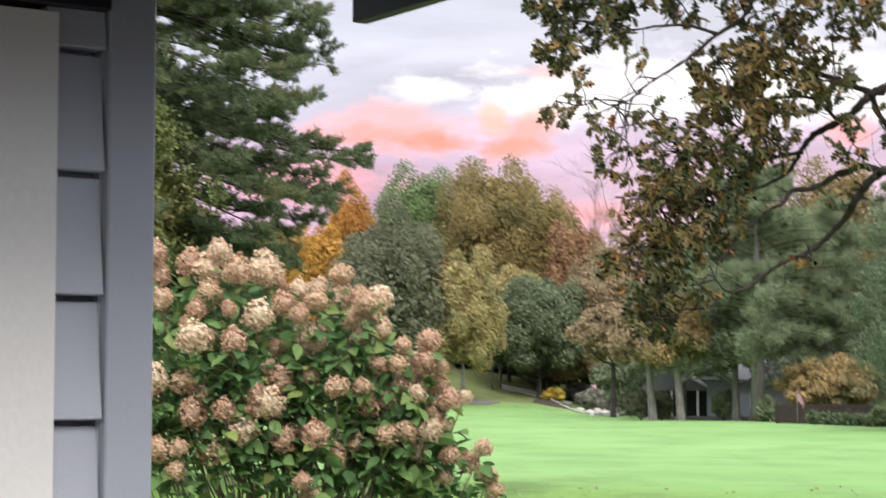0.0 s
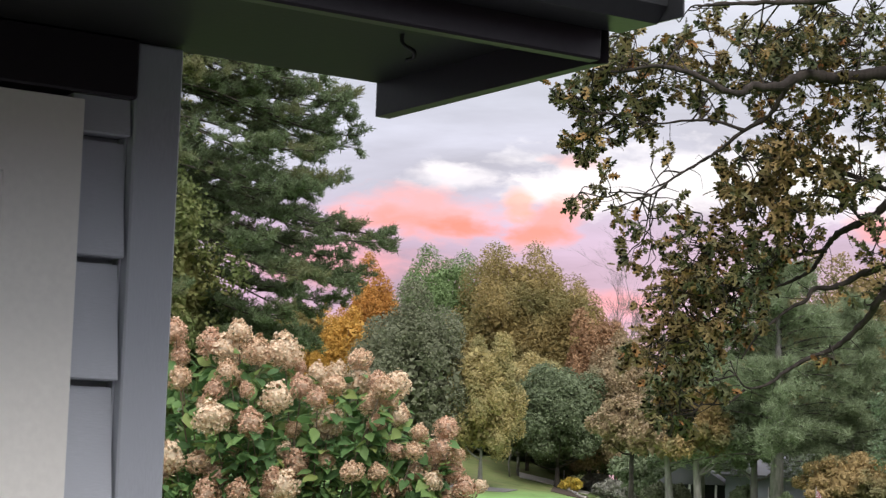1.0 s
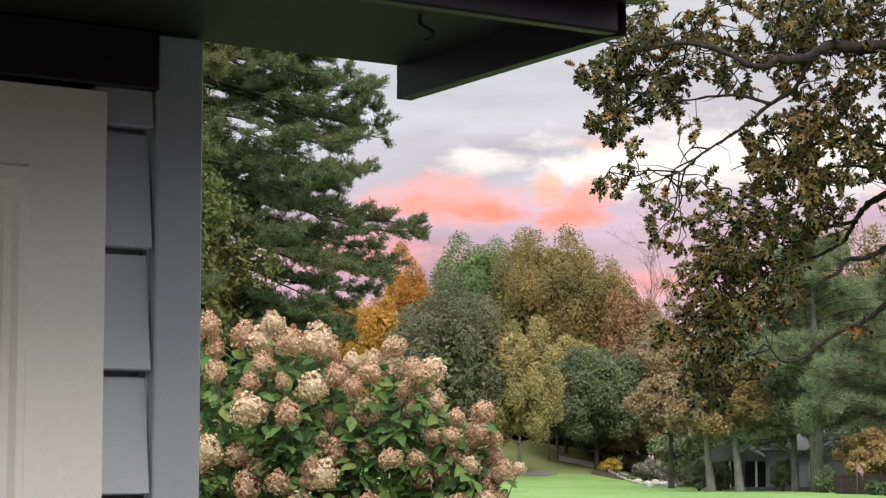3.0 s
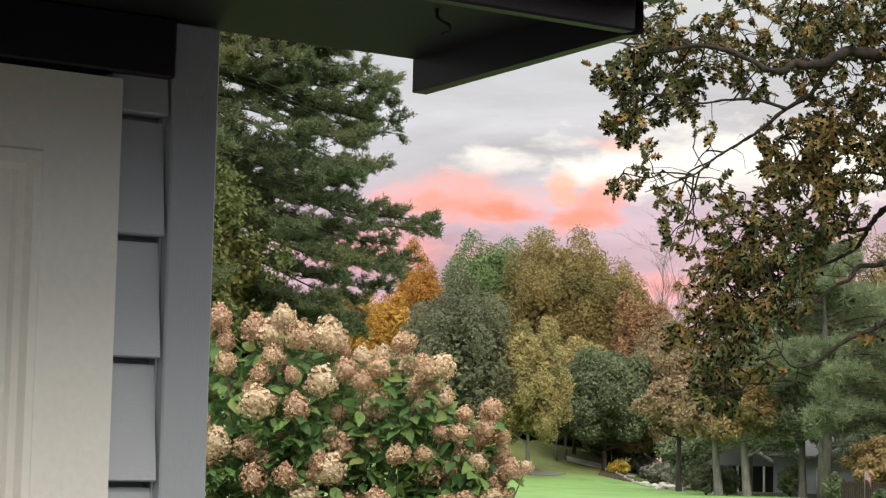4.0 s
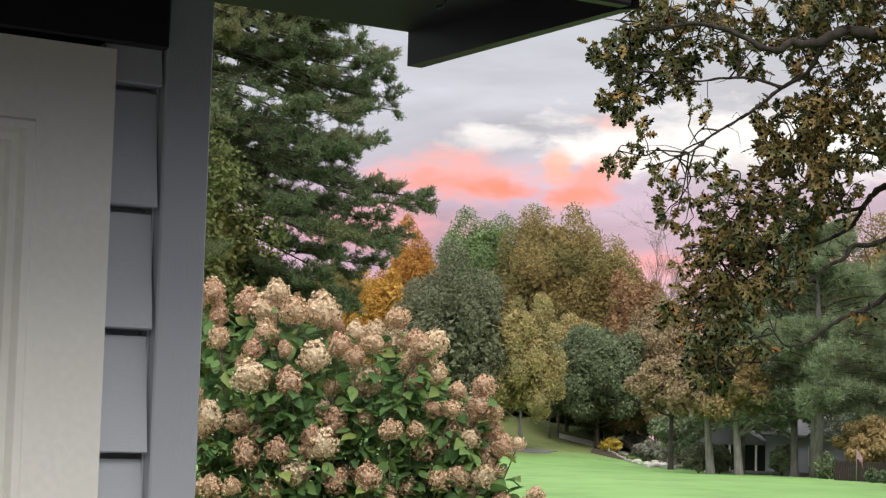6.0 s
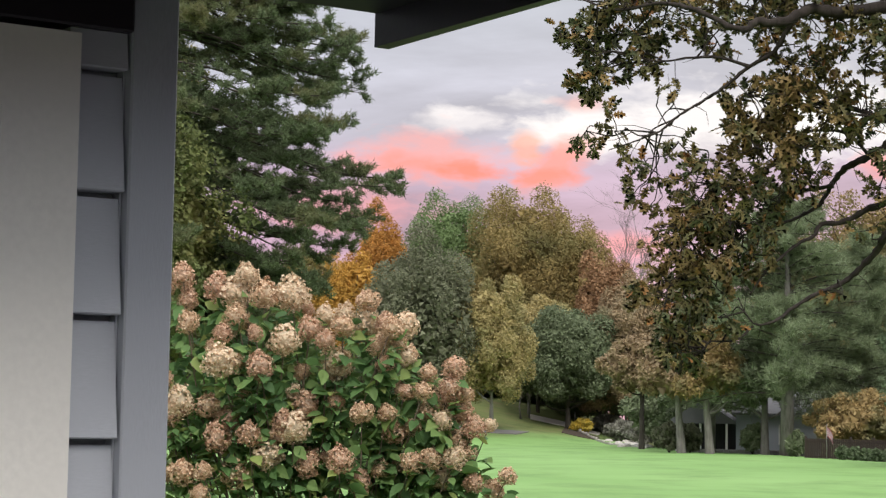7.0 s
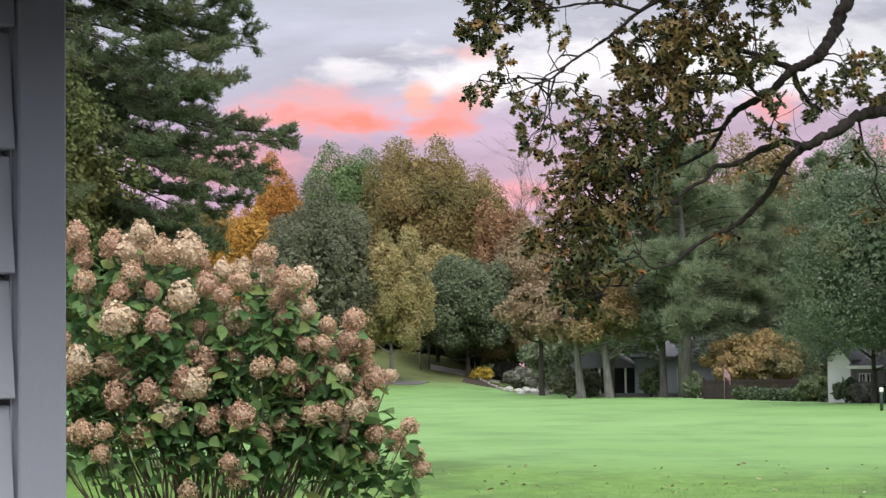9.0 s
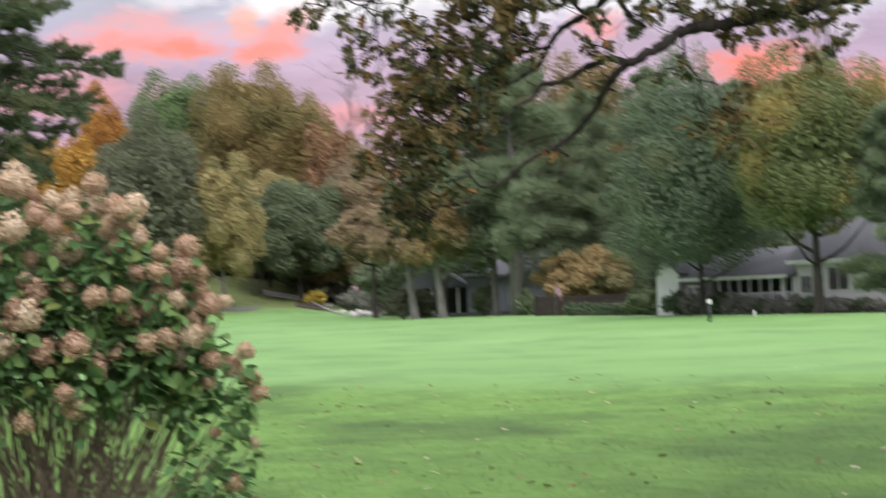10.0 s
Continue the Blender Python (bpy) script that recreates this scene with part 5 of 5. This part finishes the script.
for x, y, w, h, m in ((15.0, 152.0, 2.0, 2.4, M_BLUE), (16.6, 153.0, 1.8, 2.2, M_BLUE), (20.8, 150.5, 1.8, 2.4, M_DARK), (22.4, 140.5, 1.5, 1.6, M_DARK), (14.2, 208.0, 3.6, 2.0, M_GREYSHRUB), (15.2, 199.0, 3.6, 2.2, M_GREYSHRUB), (16.4, 188.0, 3.0, 2.4, M_GREYSHRUB), (27.1, 124.5, 2.8, 1.6, M_MIXED)):
    bush("rounded garden shrub at the lawn's edge", x, y, w, h, m, int(x * 31 + y), 0.18, 34, 80)
bush("small bright yellow shrub in the bed", 11.6, 203.0, 2.4, 1.3, M_YSHRUB, 400, 0.2, 26, 70)
# bank with gravel, mulch bed and pale edging
def sheet(name, label, pts, mat, category, lift=0.03):
    """A bed laid on the bank: a thick sheet that follows the ground."""
    bm = bmesh.new()
    ring = []
    for (x0, y0), (x1, y1) in zip(pts, pts[1:] + pts[:1]):
        n = max(1, int(math.hypot(x1 - x0, y1 - y0) / 0.7))
        for k in range(n):
            w = 0.10 * noise.noise(Vector((x0 + k, y0 - k, 0.3)))
            ring.append(bm.verts.new((x0 + (x1 - x0) * k / n + w, y0 + (y1 - y0) * k / n + 2 * w, 0)))
    bm.faces.new(ring)
    for axis, lo, hi in ((0, -20, 20), (1, 160, 230)):
        for c in np.arange(lo, hi, 0.7):
            no = (1, 0, 0) if axis == 0 else (0, 1, 0)
            co = (c, 0, 0) if axis == 0 else (0, c, 0)
            bmesh.ops.bisect_plane(bm, geom=bm.verts[:] + bm.edges[:] + bm.faces[:], plane_co=co, plane_no=no)
    rim = [e for e in bm.edges if e.is_boundary]
    skirt = bmesh.ops.extrude_edge_only(bm, edges=rim)
    low = {v for v in skirt["geom"] if isinstance(v, bmesh.types.BMVert)}
    for v in bm.verts:
        v.co.z = gz(v.co.x, v.co.y) + (lift - 0.35 if v in low else lift)
    bmesh.ops.recalc_face_normals(bm, faces=bm.faces[:])
    me = bpy.data.meshes.new(name)
    bm.to_mesh(me)
    bm.free()
    me.materials.append(mat)
    tagged(new(name, me), label, category, kind="structure")


sheet("pavement", "pale gravel drive at the wood's edge", [(6.6, 205), (13.2, 203), (13.6, 206), (6.6, 209)], GRAVEL, "gravel", 0.07)
sheet("road", "grey cart path crossing the lawn", [(-3, 187.5), (1.0, 188.0), (5.0, 191.0), (6.2, 194.5), (5.0, 193.8), (1.0, 190.8), (-3, 190.0)], SLAB, "path", 0.06)
sheet("ground", "dark mulch bed on the bank", [(9.4, 198.0), (12.6, 195.5), (13.1, 200.5), (9.8, 202.0)], MULCH, "mulch bed", 0.07)
edging = thing("bed_edging", "pale stone edging along the planted bank", "edging", (0, 0, 0))
ep = smooth_path([(10.0, 206.5, 0), (11.6, 201.0, 0), (12.8, 193.0, 0), (13.6, 185.0, 0), (14.3, 177.0, 0), (15.0, 170.0, 0)], 7)
for k in range(len(ep) - 1):
    p, q = ep[k], ep[k + 1]
    a = math.degrees(math.atan2(q.y - p.y, q.x - p.x))
    ln = (q - p).length
    ob = part("stone", (Build().box(0.03, ln - 0.03, -0.10, 0.10, -0.25, 0.13 + 0.04 * (k % 3), 0.03), STONE), edging)
    ob.matrix_local = pose(p.x, p.y, gz(p.x, p.y), 0, 0, a)
rng = np.random.default_rng(61)
for k in range(16):
    x, y = 13.8 + rng.uniform(-0.6, 2.6), 187 + rng.uniform(-13, 12)
    bo = thing("boulder", "pale weathered boulder on the bank", "boulder", (x, y, gz(x, y)), rng.uniform(0, 90), "bank boulders")
    bm = bmesh.new()
    bmesh.ops.create_icosphere(bm, subdivisions=2, radius=0.32)
    for v in bm.verts:
        v.co = Vector((v.co.x * 1.5, v.co.y * 1.1, v.co.z * 0.8)) * (1 + 0.25 * noise.noise(v.co * 2.2 + Vector((k, 0, 0))))
    me = bpy.data.meshes.new("rock")
    bm.to_mesh(me)
    bm.free()
    me.materials.append(STONE)
    part("rock", me, bo)
# slim young trees on the bank
for x, y, h in ((5.7, 204.0, 2.6), (6.6, 206.0, 2.2)):
    t = thing("young_tree", "slim young tree with few grey twigs", "tree", (x, y, gz(x, y)), 0, "young trees")
    b = Build()
    rng = np.random.default_rng(int(h * 10))
    branch(b, Vector((0, 0, -0.2)), Vector((0, 0, 1)), h, 0.11, 3)
    part("trunk", (b, GREY_BARK, True), t)

# ---- grass and fallen leaves ----
rng = np.random.default_rng(71)
n = 50000
y = 13 + 27 * rng.random(n) ** 1.6
x = rng.uniform(-0.12, 0.42, n) * y
h = rng.uniform(0.025, 0.06, n)
clump = np.array([noise.noise(Vector((a * 0.8, b * 0.8, 0))) for a, b in zip(x, y)])
keep = clump + rng.normal(0, 0.35, n) > -0.05
x, y, h = x[keep], y[keep], h[keep]
p = np.stack([x, y, ground_z(x, y)], 1)
BLADE = ([(-0.06, 0, 0), (0.06, 0, 0), (0.0, 1.0, 0.25)], [(0, 1, 2)])
yaw = rng.uniform(0, 6.28, len(x))
GRASS = leafy("grass_blade", [(0.0, (0.085, 0.15, 0.03)), (0.6, (0.13, 0.22, 0.05)), (1.0, (0.20, 0.27, 0.075))], 0.3)
tagged(new("grass", tri_mesh("grass", *scatter(*BLADE, p, np.stack([np.cos(yaw), np.sin(yaw), 0 * yaw], 1), np.stack([rng.normal(0, 0.3, len(x)), rng.normal(0, 0.3, len(x)), np.ones(len(x))], 1), h), GRASS)), "short green grass blades of the rough", "grass", kind="stuff")
n = 520
y = 13 + 34 * rng.random(n) ** 1.2
x = rng.uniform(-0.15, 0.42, n) * y
p = np.stack([x, y, ground_z(x, y) + 0.035], 1)
FALLEN = leafy("fallen_leaf", [(0.0, (0.10, 0.065, 0.03)), (0.45, (0.19, 0.14, 0.06)), (0.75, (0.36, 0.30, 0.13)), (1.0, (0.55, 0.50, 0.36))], 0.1)
tagged(new("fallen_leaves", tri_mesh("fallen_leaves", *scatter(*OAK, p, unit(rng, n) * 0.5 + np.array((0, 0, 0.8)), unit(rng, n) * np.array((1, 1, 0.3)), rng.uniform(0.06, 0.14, n)), FALLEN)), "brown and pale fallen leaves on the grass", "leaves", kind="stuff")
